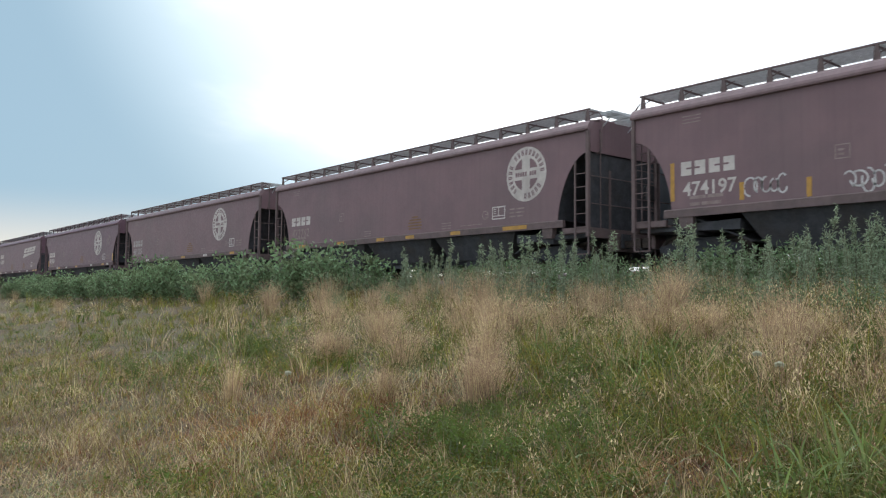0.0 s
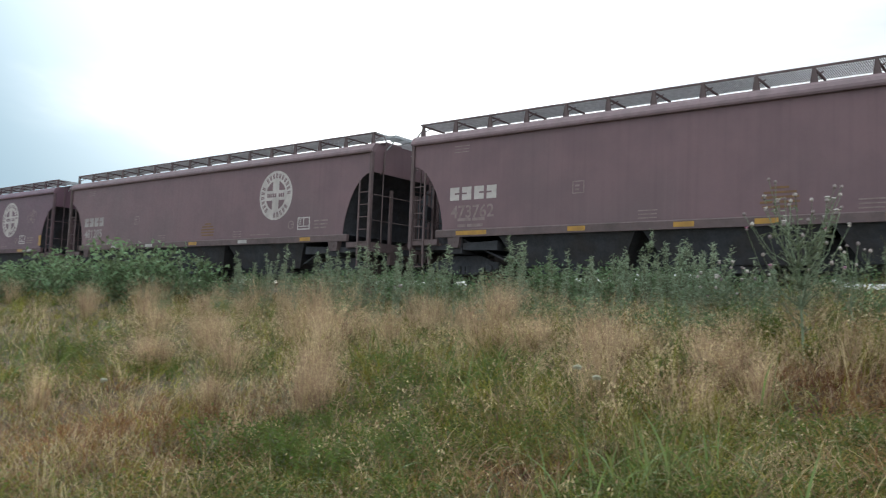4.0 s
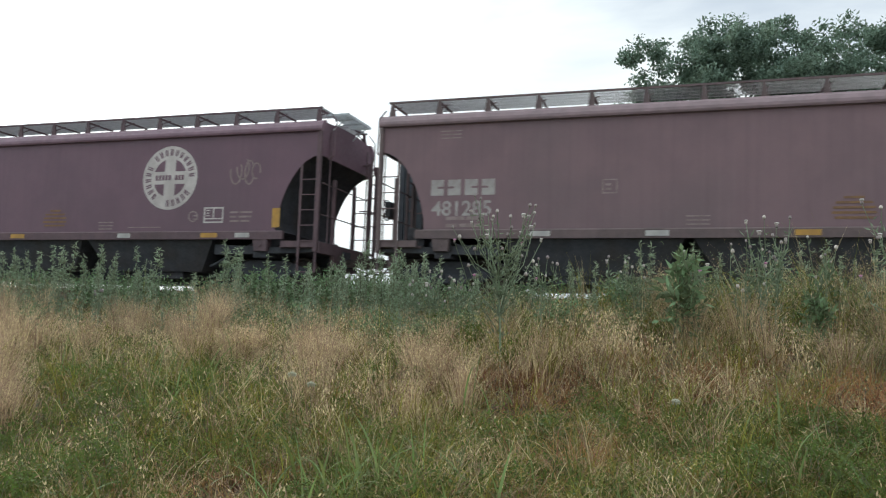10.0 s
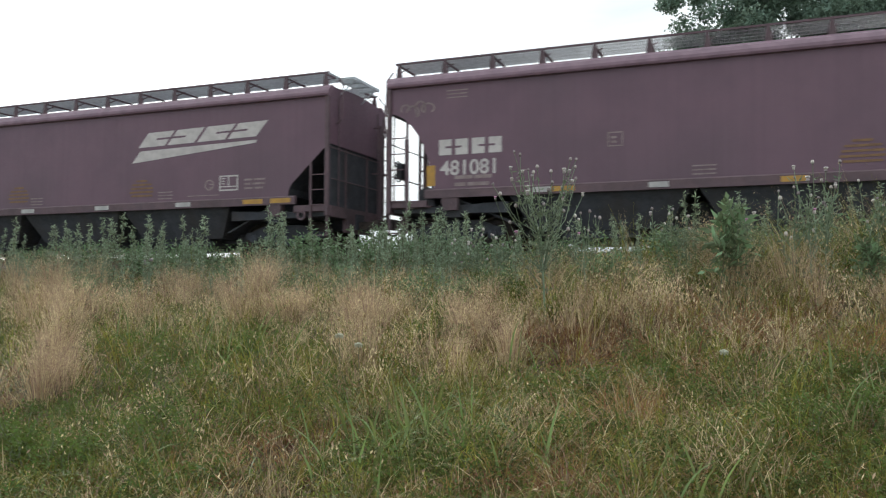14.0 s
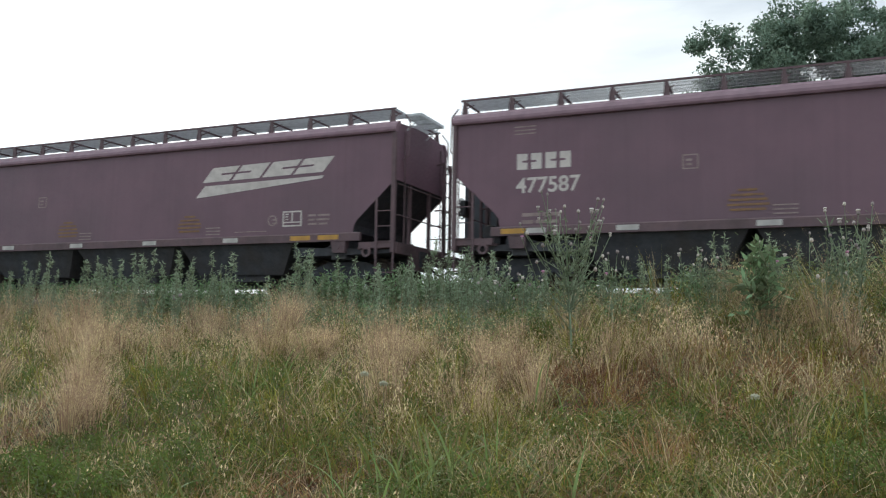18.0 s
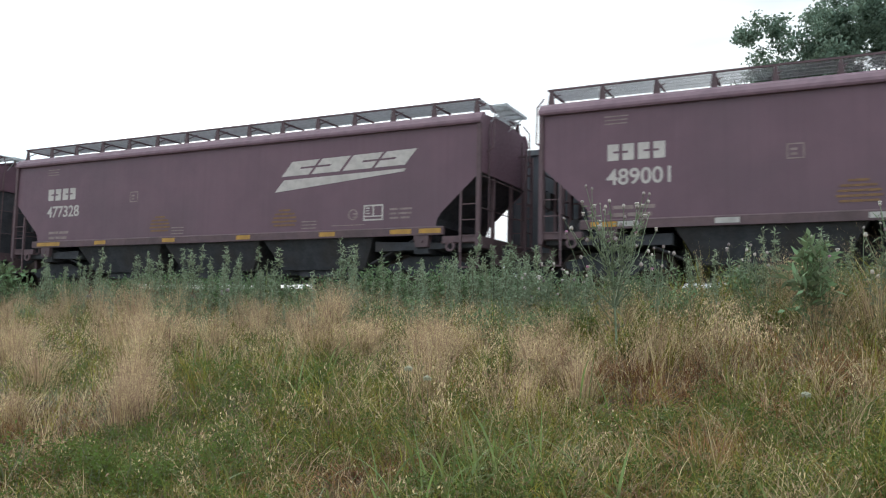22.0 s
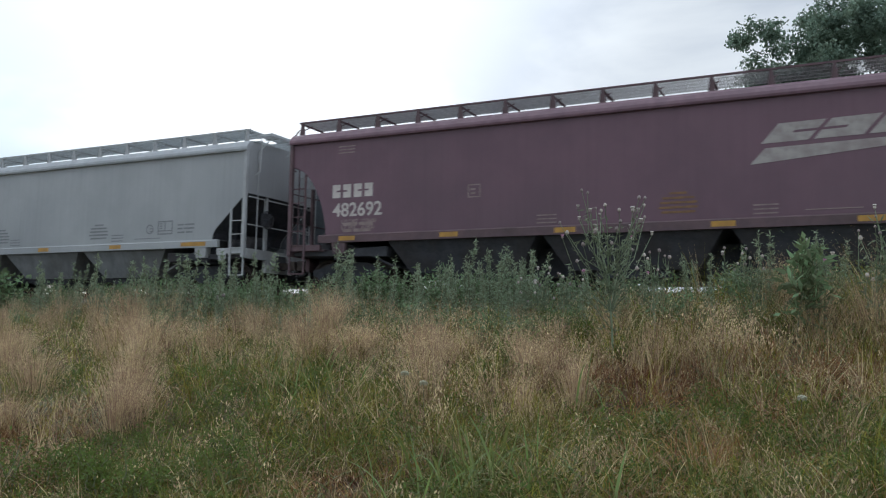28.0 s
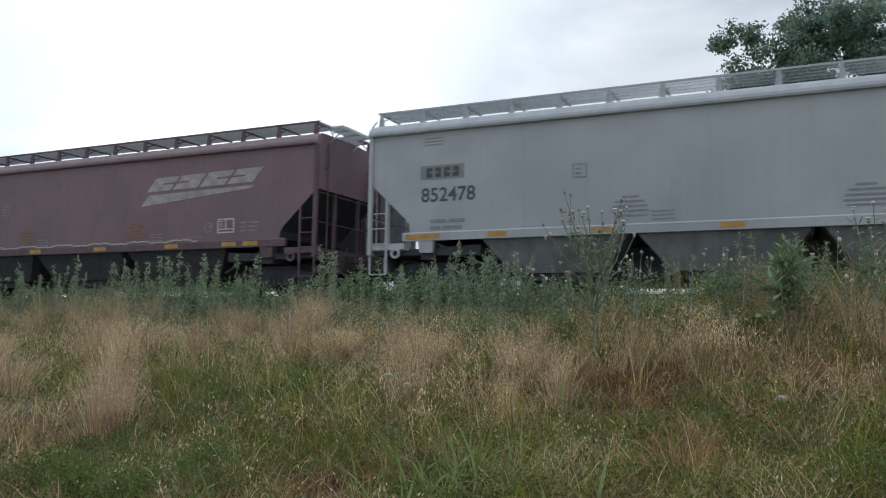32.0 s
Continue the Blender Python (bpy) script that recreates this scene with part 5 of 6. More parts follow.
def specks(name, p, length, width, material, label, seed, hang=0.8, cat="grass"):
    """Seeds or small leaves as little kites, hanging or spread."""
    g = np.random.default_rng(seed)
    n = len(p)
    u = g.normal(size=(n, 3)) * (1 - hang * 0.6)
    u[:, 2] -= hang * 1.6
    u /= np.linalg.norm(u, axis=1)[:, None]
    w = np.cross(u, g.normal(size=(n, 3)))
    w /= np.linalg.norm(w, axis=1)[:, None]
    s, t = (length * g.uniform(0.6, 1.3, n))[:, None], (width * g.uniform(0.6, 1.3, n))[:, None]
    verts = np.stack([p, p + u * s * 0.5 + w * t, p + u * s, p + u * s * 0.5 - w * t], 1)
    ob = new(name, quads_mesh(name, verts, np.arange(4 * n).reshape(-1, 4), material))
    return tagged(ob, label, cat, kind="stuff")


def build_grass():
    r = np.random.default_rng(20)
    # thatch
    p = scatter(80000, 21)
    dry = dryness(p[:, 0], p[:, 1])
    pick = r.uniform(0, 1, len(p)) < dry
    h = r.uniform(0.07, 0.24, len(p)) * np.clip(tallness(p[:, 0], p[:, 1]) + 0.35, 0.4, 1.2)
    for name, m, k, label in (("dead_thatch", "thatch", pick, "matted brown dead grass over the soil"), ("low_green_grass", "green", ~pick, "short green grass under the taller stand")):
        blades(name, p[k], h[k], r.uniform(0.004, 0.009, k.sum()), r.uniform(0.3, 1.2, k.sum()), M[m], label, 2, 22)
    # tussocks of thin stems, each leaning out from its middle
    c = scatter(8600, 23)
    per = 17
    k = r.uniform(0, 1, len(c)) < np.clip(tallness(c[:, 0], c[:, 1]) + 0.3, 0.25, 1)
    c = c[k]
    cx, cy = c[:, 0], c[:, 1]
    dry, tall = dryness(cx, cy), tallness(cx, cy)
    pick = r.uniform(0, 1, len(c))
    kind = np.where(pick < dry, np.where(r.uniform(0, 1, len(c)) < near_any(cx, cy, RED) * 0.95, 2, 1), 0)
    shade = r.uniform(0, 1, len(c))
    kind = np.where((kind == 1) & (shade < np.where((cy > 7) & (cx < -3), 0.27, 0.15)), 3, np.where((kind == 0) & (shade < 0.30), 4, np.where((kind < 2) & (shade > 0.70), 5, kind)))
    size = (0.4 + 1.5 * r.uniform(0, 1, len(c)) ** 2.2) * np.interp(np.hypot(cx, cy), [4, 12, 40], [0.9, 1.1, 1.8])
    whole = np.repeat(np.arange(len(c)), per)
    n = len(whole)
    ang, rad = r.uniform(0, math.tau, n), np.abs(r.normal(0, 0.10, n)) * size[whole]
    x, y = cx[whole] + np.cos(ang) * rad, cy[whole] + np.sin(ang) * rad
    p = np.stack([x, y, ground_z(x, y)], -1)
    gust = r.uniform(0, math.tau, len(c))
    head = np.where(r.uniform(0, 1, n) < 0.55, gust[whole], ang) + r.normal(0, 0.5, n)
    flop = r.uniform(0, 1, len(c)) ** 1.3 * 0.95
    lean = np.clip(0.14 + flop[whole] + rad * 2.6 / size[whole] + r.normal(0, 0.14, n), 0.05, 1.45)
    h = r.uniform(0.34, 0.70, n) * tall[whole] * (0.42 + 0.62 * size[whole] / 1.1)
    wd = r.uniform(0.004, 0.0085, n) * np.interp(np.hypot(x, y), [4, 16, 40], [1.0, 1.5, 2.8])
    kk = kind[whole]
    for q, name, m, hs, ws, ls, label in ((1, "dry_grass", "dry", 1.0, 1.0, 1.0, "dry tan wild grass in leaning tussocks"), (2, "reddish_grass", "rust", 0.8, 1.0, 1.6, "flattened reddish-brown dead grass"), (0, "green_grass", "green", 0.82, 1.0, 1.2, "thin green grass among the dry stems"), (3, "bleached_grass", "straw", 1.05, 0.8, 1.0, "bleached straw-coloured grass stems"), (4, "deep_green_grass", "deep", 0.72, 1.15, 1.3, "deep green grass low in the stand"), (5, "olive_grass", "olive", 0.95, 1.1, 1.1, "half-dry olive grass")):
        s = kk == q
        blades(name, p[s], h[s] * hs, wd[s] * ws, lean[s] * ls, M[m], label, 3, 24 + q, heading=head[s])
    # seed heads along the upper part of the dry stems
    s = np.isin(kk, (1, 3)) & (h > 0.28) & (r.uniform(0, 1, n) < np.interp(y, [4.5, 7.5, 9.5], [0.12, 0.4, 1.0]))
    for name, sel, m, label in (("dry_seed_heads", s & (kk == 1), "dry", "loose seed heads of the dry grass"), ("bleached_seed_heads", s & (kk == 3), "straw", "bleached seed heads of the dry grass")):
        b, hb, lb, ab = p[sel].repeat(4, 0), h[sel].repeat(4), lean[sel].repeat(4), head[sel].repeat(4)
        u = r.uniform(0.62, 1.02, len(b))
        q = b + np.stack([np.cos(ab) * lb * hb * u ** 1.8, np.sin(ab) * lb * hb * u ** 1.8, hb * (u - 0.45 * np.minimum(lb, 1.3) ** 2 * u ** 2.4)], -1) + r.normal(0, 0.014, (len(b), 3))
        specks(name, q, 0.026, 0.0042, M[m], label, 44, 0.5)
    # brome tufts that spread like fans
    spots = [(-9.7, 9.3, .9), (-6.1, 9.6, .8), (-4.8, 9.75, .7), (-6.6, 9.2, .6), (-10.6, 9.9, .7), (-8.9, 9.9, .6), (-7.6, 5.5, .3), (-6.5, 5.9, .3), (-3.0, 9.3, .5), (-12.4, 8.9, .7), (-14.5, 9.1, .8), (-11.4, 8.2, .6), (-9.2, 7.0, .6), (-3.9, 7.6, .5), (1.5, 10.3, .6), (2.8, 10.8, .7), (-.2, 11.2, .6), (-9.4, 11.5, .45), (-7.1, 11.9, .4), (-12.3, 11.3, .5), (-5.2, 11.7, .35), (-15.5, 10.8, .5), (-3.6, 10.9, .35), (-18, 10.9, .6)]
    many = scatter(260, 26, 5.0)
    many = many[(dryness(many[:, 0], many[:, 1]) > r.uniform(0.4, 0.8, len(many))) & (many[:, 1] > np.where(many[:, 0] > -4, 6.4, 4.4)) & (many[:, 1] < 12.3) & (near_any(many[:, 0], many[:, 1], RED) < 0.35)]
    spots = spots + [(m[0], m[1], r.uniform(0.18, 0.46)) for m in many]
    spots = spots + [(r.uniform(-21, 2.5), r.uniform(11.0, 12.7), r.uniform(0.3, 0.55)) for _ in range(24)]
    q = []
    for sx, sy, sr in spots:
        n = int(430 * sr)
        sr = sr * 0.86
        q.append(np.stack([r.normal(sx, sr * 0.24, n), r.normal(sy, sr * 0.24, n), np.full(n, sx), np.full(n, sy)], -1))
    q = np.concatenate(q)
    fan = np.arctan2(q[:, 1] - q[:, 3], q[:, 0] - q[:, 2]) + r.normal(0, 0.35, len(q))
    off = np.hypot(q[:, 0] - q[:, 2], q[:, 1] - q[:, 3])
    b = np.stack([q[:, 0], q[:, 1], ground_z(q[:, 0], q[:, 1])], -1)
    hh = r.uniform(0.45, 0.85, len(b)) * np.interp(b[:, 1], [4, 6, 9], [0.6, 0.8, 1.0]) * (1.0 + 0.28 * np.sin(37.0 * q[:, 2] + 11.0 * q[:, 3]))
    bend = np.clip(0.08 + off * 2.2 + r.normal(0, 0.1, len(b)), 0.03, 0.95)
    blades("brome_tufts", b, hh, r.uniform(0.0035, 0.0065, len(b)), bend, M["brome"], "tall pinkish-tan tufts of dry brome", 4, 27, heading=fan)
    reach = (bend * hh)[:, None] * np.stack([np.cos(fan), np.sin(fan), 0 * fan], -1)
    up = r.uniform(0.55, 1.0, 6 * len(b))
    plume = b.repeat(6, 0) + reach.repeat(6, 0) * (up ** 1.8)[:, None]
    hp = (hh * (1 - 0.45 * bend ** 2)).repeat(6)
    plume = plume + np.stack([r.normal(0, .034, len(plume)), r.normal(0, .034, len(plume)), hp * up + r.normal(0, .02, len(plume))], -1)
    specks("brome_plumes", plume, 0.028, 0.0036, M["brome"], "fine feathery seed plumes of dry brome", 28, 0.45)
    # wild oats with hanging pale seeds
    p = scatter(500, 29, 4.2)
    x, y = p[:, 0], p[:, 1]
    k = r.uniform(0, 1, len(p)) < np.clip(dryness(x, y) * 0.8 + 0.2 - 0.3 * near_any(x, y, RED), 0.05, 1) * np.clip(tallness(x, y), 0, 1)
    extra = np.array([(r.normal(ex, er), r.normal(ey, er), 0) for ex, ey, er, n in ((-1.5, 10.7, .28, 70), (-1.0, 9.7, .25, 60), (-3.1, 6.9, .45, 40), (-9.7, 9.4, .7, 120), (-6.0, 9.9, .7, 110), (-13.5, 9.0, 1.2, 150), (-4.9, 5.7, .7, 50), (-4.7, 10.0, .6, 90), (.2, 8.2, .3, 14), (1.7, 11.8, .8, 60)) for _ in range(n)])
    more = scatter(80, 37, 4.2)
    more = more[(r.uniform(0, 1, len(more)) < dryness(more[:, 0], more[:, 1]) + 0.1) & (more[:, 1] > np.where(more[:, 0] > -4, 7.4, 5.6))]
    extra = np.concatenate([extra] + [np.stack([r.normal(q[0], 0.16, 22), r.normal(q[1], 0.16, 22), np.zeros(22)], -1) for q in more])
    extra[:, 2] = ground_z(extra[:, 0], extra[:, 1])
    p = np.concatenate([p[k], extra])
    hh = r.uniform(0.5, 0.82, len(p)) * np.clip(tallness(p[:, 0], p[:, 1]), 0.4, 1.25)
    blades("oat_stems", p, hh, np.full(len(p), 0.0035), r.uniform(0.15, 0.6, len(p)), M["dry"], "bleached stems of wild oats", 3, 30)
    g = np.random.default_rng(30)
    a = g.uniform(0, math.tau, len(p))
    ln = r.uniform(0.15, 0.6, len(p))
    m = 10
    tip = np.stack([p[:, 0] + np.cos(a) * ln * hh, p[:, 1] + np.sin(a) * ln * hh, p[:, 2] + hh * (0.98 - 0.45 * ln ** 2)], -1)
    s = tip.repeat(m, 0) + np.stack([r.normal(0, .045, len(tip) * m), r.normal(0, .045, len(tip) * m), r.uniform(-.17, .05, len(tip) * m)], -1)
    specks("oat_seeds", s, 0.038, 0.0056, M["straw"], "pale drooping seed husks of wild oats", 31, 0.85)
    # small-leaved ground herbs in the green places
    p = scatter(90000, 35)
    k = r.uniform(0, 1, len(p)) > dryness(p[:, 0], p[:, 1]) + 0.05
    p = p[k] + np.stack([0 * p[k][:, 0], 0 * p[k][:, 0], r.uniform(0.02, 0.26, k.sum()) * np.clip(tallness(p[k][:, 0], p[k][:, 1]), 0.2, 1)], -1)
    specks("ground_herbs", p.repeat(2, 0) + r.normal(0, .015, (2 * len(p), 3)), 0.035, 0.008, M["leafy"], "small-leaved green herbs at the foot of the grass", 36, 0.05, "herb")
    # domed clumps of small leaves between the tussocks
    def clumps(name, n, seed, keep, size, rise, per_clump, length, width, m, label):
        g = np.random.default_rng(seed)
        q = scatter(n, seed, 4.0)
        q = q[g.uniform(0, 1, len(q)) < keep(q[:, 0], q[:, 1])]
        rad = g.uniform(size[0], size[1], len(q)) * np.interp(np.hypot(q[:, 0], q[:, 1]), [4, 10, 30], [0.8, 1.0, 1.6])
        top = g.uniform(rise[0], rise[1], len(q)) * np.clip(tallness(q[:, 0], q[:, 1]) + 0.15, 0.25, 1.1)
        v = g.normal(size=(len(q) * per_clump, 3))
        v /= np.linalg.norm(v, axis=1)[:, None]
        v *= g.uniform(0.15, 1.0, len(v))[:, None] ** 0.45
        v[:, 2] = np.abs(v[:, 2])
        wob = 1 + 0.35 * np.sin(3 * np.arctan2(v[:, 1], v[:, 0]) + q[:, 0].repeat(per_clump) * 9)
        v[:, :2] *= (rad.repeat(per_clump) * wob)[:, None]
        v[:, 2] = v[:, 2] * top.repeat(per_clump) * g.uniform(0.7, 1.15, len(v))
        specks(name, q.repeat(per_clump, 0) + v, length, width, M[m], label, seed + 1, 0.12, "herb")
    clumps("dark_herb_clumps", 1500, 61, lambda x, y: (dryness(x, y) < 0.5) * 0.75, (0.14, 0.38), (0.25, 0.55), 95, 0.04, 0.0075, "leafy", "dark green leafy herbs in low clumps")
    clumps("clover_clumps", 1500, 63, lambda x, y: 0.95 * (y < 9.5) * (x > -6) * (dryness(x, y) < 0.75) + 0.12, (0.10, 0.30), (0.10, 0.28), 80, 0.024, 0.0075, "clover", "small-leaved yellow-green clover in low clumps")
    clumps("feathery_clumps", 1300, 65, lambda x, y: np.where(y > 8.5, 0.75, 0.15), (0.16, 0.42), (0.35, 0.75), 100, 0.034, 0.0045, "feathery", "grey-green feathery herbs among the dry tufts")
    clumps("mound_herbs", 5200, 69, lambda x, y: np.exp(-((x - 1.6) / 3.2) ** 2 - ((y - 12.2) / 1.3) ** 2), (0.2, 0.42), (0.75, 1.15), 130, 0.036, 0.0045, "feathery", "tall grey-green feathery herbs on the mound")
    clumps("rusty_litter", 700, 67, lambda x, y: np.clip(near_any(x, y, RED) * 1.3, 0, 0.9) + 0.06, (0.18, 0.40), (0.10, 0.30), 90, 0.055, 0.0035, "rust", "matted reddish dead litter")
    # long fallen stems that lie tangled over the stand
    p = scatter(15000, 39, 4.0)
    x, y = p[:, 0], p[:, 1]
    tone = r.uniform(0, 1, len(p))
    red = near_any(x, y, RED)
    for k, name, m, label in ((tone < 0.25 + 0.5 * red, "fallen_red_stems", "rust", "reddish dead stems lying tangled"), ((tone >= 0.25 + 0.5 * red) & (tone < 0.62), "fallen_olive_stems", "olive", "half-dry stems arching over the grass"), (tone > np.maximum(0.62, 0.25 + 0.5 * red), "fallen_tan_stems", "dry", "dry tan stems arching over the grass")):
        n = k.sum()
        q = p[k].copy()
        q[:, 2] += 0.14 * np.clip(tallness(q[:, 0], q[:, 1]), 0.1, 1.2) * r.uniform(0.2, 1.6, n)
        blades(name, q, r.uniform(0.35, 0.75, n) * np.clip(tallness(q[:, 0], q[:, 1]), 0.3, 1.0), r.uniform(0.0032, 0.0055, n) * np.interp(np.hypot(q[:, 0], q[:, 1]), [4, 16, 40], [1, 1.5, 2.5]), r.uniform(1.0, 1.45, n), M[m], label, 6, 43, droop=1.15)
    # short growth on the level ground round the path
    q = np.stack([r.uniform(-24, 14, 42000), r.uniform(-9, 16.5, 42000)], -1)
    q = q[np.hypot(q[:, 0], q[:, 1]) > 0.5]
    q = np.concatenate([q, ground_z(q[:, 0], q[:, 1])[:, None]], 1)
    half = r.uniform(0, 1, len(q)) < 0.5
    for k, name, m, label in ((half, "short_path_grass", "green", "short green grass round the path"), (~half, "short_dead_grass", "thatch", "short brown grass round the path")):
        blades(name, q[k], r.uniform(0.06, 0.17, k.sum()), np.full(k.sum(), 0.008), r.uniform(0.4, 1.2, k.sum()), M[m], label, 2, 38)
    # a short half-dry sward west along the path
    q = np.stack([r.uniform(-26, -3.5, 60000), r.uniform(1.3, 5.6, 60000)], -1)
    q = q[np.hypot(q[:, 0], q[:, 1]) < 4.5 + 21 * r.uniform(0, 1, len(q)) ** 1.6]
    q = np.concatenate([q, ground_z(q[:, 0], q[:, 1])[:, None]], 1)
    tone = r.uniform(0, 1, len(q))
    for k, name, m, label in ((tone < 0.5, "short_tan_sward", "dry", "short tan grass along the path"), ((tone >= 0.5) & (tone < 0.62), "short_rusty_sward", "rust", "short reddish dead grass along the path"), (tone >= 0.62, "short_olive_sward", "olive", "short olive grass along the path")):
        n = k.sum()
        blades(name, q[k], r.uniform(0.10, 0.30, n) * np.interp(q[k][:, 1], [1.3, 2.4], [0.5, 1.0]), r.uniform(0.004, 0.008, n), r.uniform(0.3, 1.2, n), M[m], label, 3, 45)
    # straw lying on the worn strip by the path
    p = scatter(30000, 33, 4.0, az0=-84, az1=-58)
    k = p[:, 0] + 4.0 * p[:, 1] < 2.6
    p = p[k]
    blades("fallen_straw", p, r.uniform(0.1, 0.3, len(p)), np.full(len(p), 0.005), r.uniform(1.0, 1.3, len(p)), M["dry"], "loose straw lying on the worn soil", 2, 34, droop=1.25)


def build_broad_blades():
    r = np.random.default_rng(40)
    spots = [(-2.25, 5.3, .35, 150), (-1.75, 5.2, .35, 45), (-2.5, 4.9, .5, 60), (-1.2, 4.9, .4, 34), (-.3, 5.0, .5, 50), (.9, 6.2, .5, 40), (1.6, 6.9, .4, 30), (-3.0, 5.0, .4, 30), (-6.0, 8.0, .8, 80), (-5.2, 7.4, .5, 40), (-4.0, 10.3, .4, 30), (-.1, 10.6, .35, 26), (-12.9, 5.2, 1.2, 90), (-14.5, 6.4, 1.1, 50), (-3.9, 4.6, .5, 30), (-7.4, 8.2, .6, 34), (-2.2, 8.0, .4, 18), (.5, 7.3, .4, 20), (-10.5, 6.3, .9, 30)]
    p = np.array([(r.normal(sx, sr * .6), r.normal(sy, sr * .6), 0) for sx, sy, sr, n in spots for _ in range(int(n * 0.42))])
    p[:, 2] = ground_z(p[:, 0], p[:, 1])
    h = r.uniform(0.4, 0.92, len(p)) * np.interp(p[:, 1], [4, 5.5, 8], [0.72, 0.85, 0.95])
    blades("johnson_grass", p, h, r.uniform(0.012, 0.025, len(p)), 0.2 + 0.95 * r.uniform(0, 1, len(p)) ** 1.2, M["lush"], "broad arching bright green grass blades", 9, 41, droop=1.3, broad=True)


def leaf_cloud(r, n, rx, rz, z0):
    v = r.normal(size=(n, 3))
    v /= np.linalg.norm(v, axis=1)[:, None]
    v *= r.uniform(0.35, 1.0, n)[:, None] ** 0.5
    v[:, 2] = np.abs(v[:, 2])
    return v * np.array((rx, rx, rz)) + np.array((0, 0, z0))


def kites(p, r, length, width, up=0.35):
    n = len(p)
    u = r.normal(size=(n, 3))
    u[:, 2] += up
    u /= np.linalg.norm(u, axis=1)[:, None]
    w = np.cross(u, r.normal(size=(n, 3)))
    w /= np.linalg.norm(w, axis=1)[:, None]
    s, t = (length * r.uniform(0.6, 1.3, n))[:, None], (width * r.uniform(0.7, 1.3, n))[:, None]
    return np.stack([p, p + u * s * 0.45 + w * t, p + u * s, p + u * s * 0.45 - w * t], 1)


def herb(name, label, cat, height, spread, leaves, length, width, mtl, seed, bushy):
    """An upright or bushy wild plant: stems and a mesh of many small leaves."""
    r = np.random.default_rng(seed)
    t = tagged(new(name), label, cat, group="wild plants on the bank")
    bm = bmesh.new()
    p, n_st = [], (5 if bushy else int(r.integers(1, 3)))
    for s in range(n_st):
        a, ln = r.uniform(0, math.tau), (r.uniform(0.2, 0.6) if bushy else r.uniform(0.02, 0.16))
        hgt = height * r.uniform(0.75, 1.0)
        base = Vector((r.normal(0, .05), r.normal(0, .05), 0))
        pts = [base + Vector((math.cos(a) * ln * hgt * u ** 1.5 + 0.02 * math.sin(9 * u + s), math.sin(a) * ln * hgt * u ** 1.5, hgt * u)) for u in np.linspace(0, 1, 7)]
        for i, (q0, q1) in enumerate(zip(pts, pts[1:])):
            bm_rod(bm, q0, q1, 0.009 * (1 - i / 8), 0.009 * (1 - (i + 1) / 8), 5)
        for k in range(leaves // n_st):
            u = r.uniform(0.12 if bushy else 0.2, 1.0)
            c = np.array(pts[int(u * 5.99)].lerp(pts[int(u * 5.99) + 1], u * 5.99 % 1))
            out = spread * (1.05 - u * (0.6 if bushy else 0.85)) * r.uniform(0.1, 1)
            b = r.uniform(0, math.tau)
            p.append(c + np.array((math.cos(b) * out, math.sin(b) * out, r.normal(0.35 * out, 0.03))))
        if not bushy:
            for k in range(9):
                u = 0.38 + 0.065 * k
                c = pts[min(6, int(u * 6))]
                b = r.uniform(0, math.tau)
                q = c + Vector((math.cos(b), math.sin(b), 0.9)) * spread * (1.25 - u) * 1.0
                bm_rod(bm, c, q, 0.004, 0.002, 4)
                for j in range(8):
                    p.append(np.array(c.lerp(q, r.uniform(0.3, 1.15))) + r.normal(0, .014, 3))
    part("stem", bm, M["stalk"], t)["kind"] = "stuff"
    p = np.array(p)
    ob = part("foliage", quads_mesh("foliage", kites(p, r, length, width), np.arange(4 * len(p)).reshape(-1, 4), M[mtl]), M[mtl], t)
    ob["kind"] = "stuff"
    return t


def place(ob, x, y, turn, size=1.0):
    return pose(x, y, float(ground_z(np.array(x), np.array(y))) - 0.03, 0, 0, turn) @ Matrix.Diagonal((size, size, size, 1))


def put_copies(kinds, spots, seed):
    """Copies of some plants at many spots, each turned and scaled a little."""
    r = random.Random(seed)
    for i, (x, y, size) in enumerate(spots):
        k = kinds[r.randrange(len(kinds))]
        m = place(k, x, y, r.uniform(0, 360), size * r.uniform(0.85, 1.15))
        c = copy_thing(k, m)
        c.matrix_basis = m
    for k in kinds:
        for o in (*k.children_recursive, k):
            bpy.data.objects.remove(o)


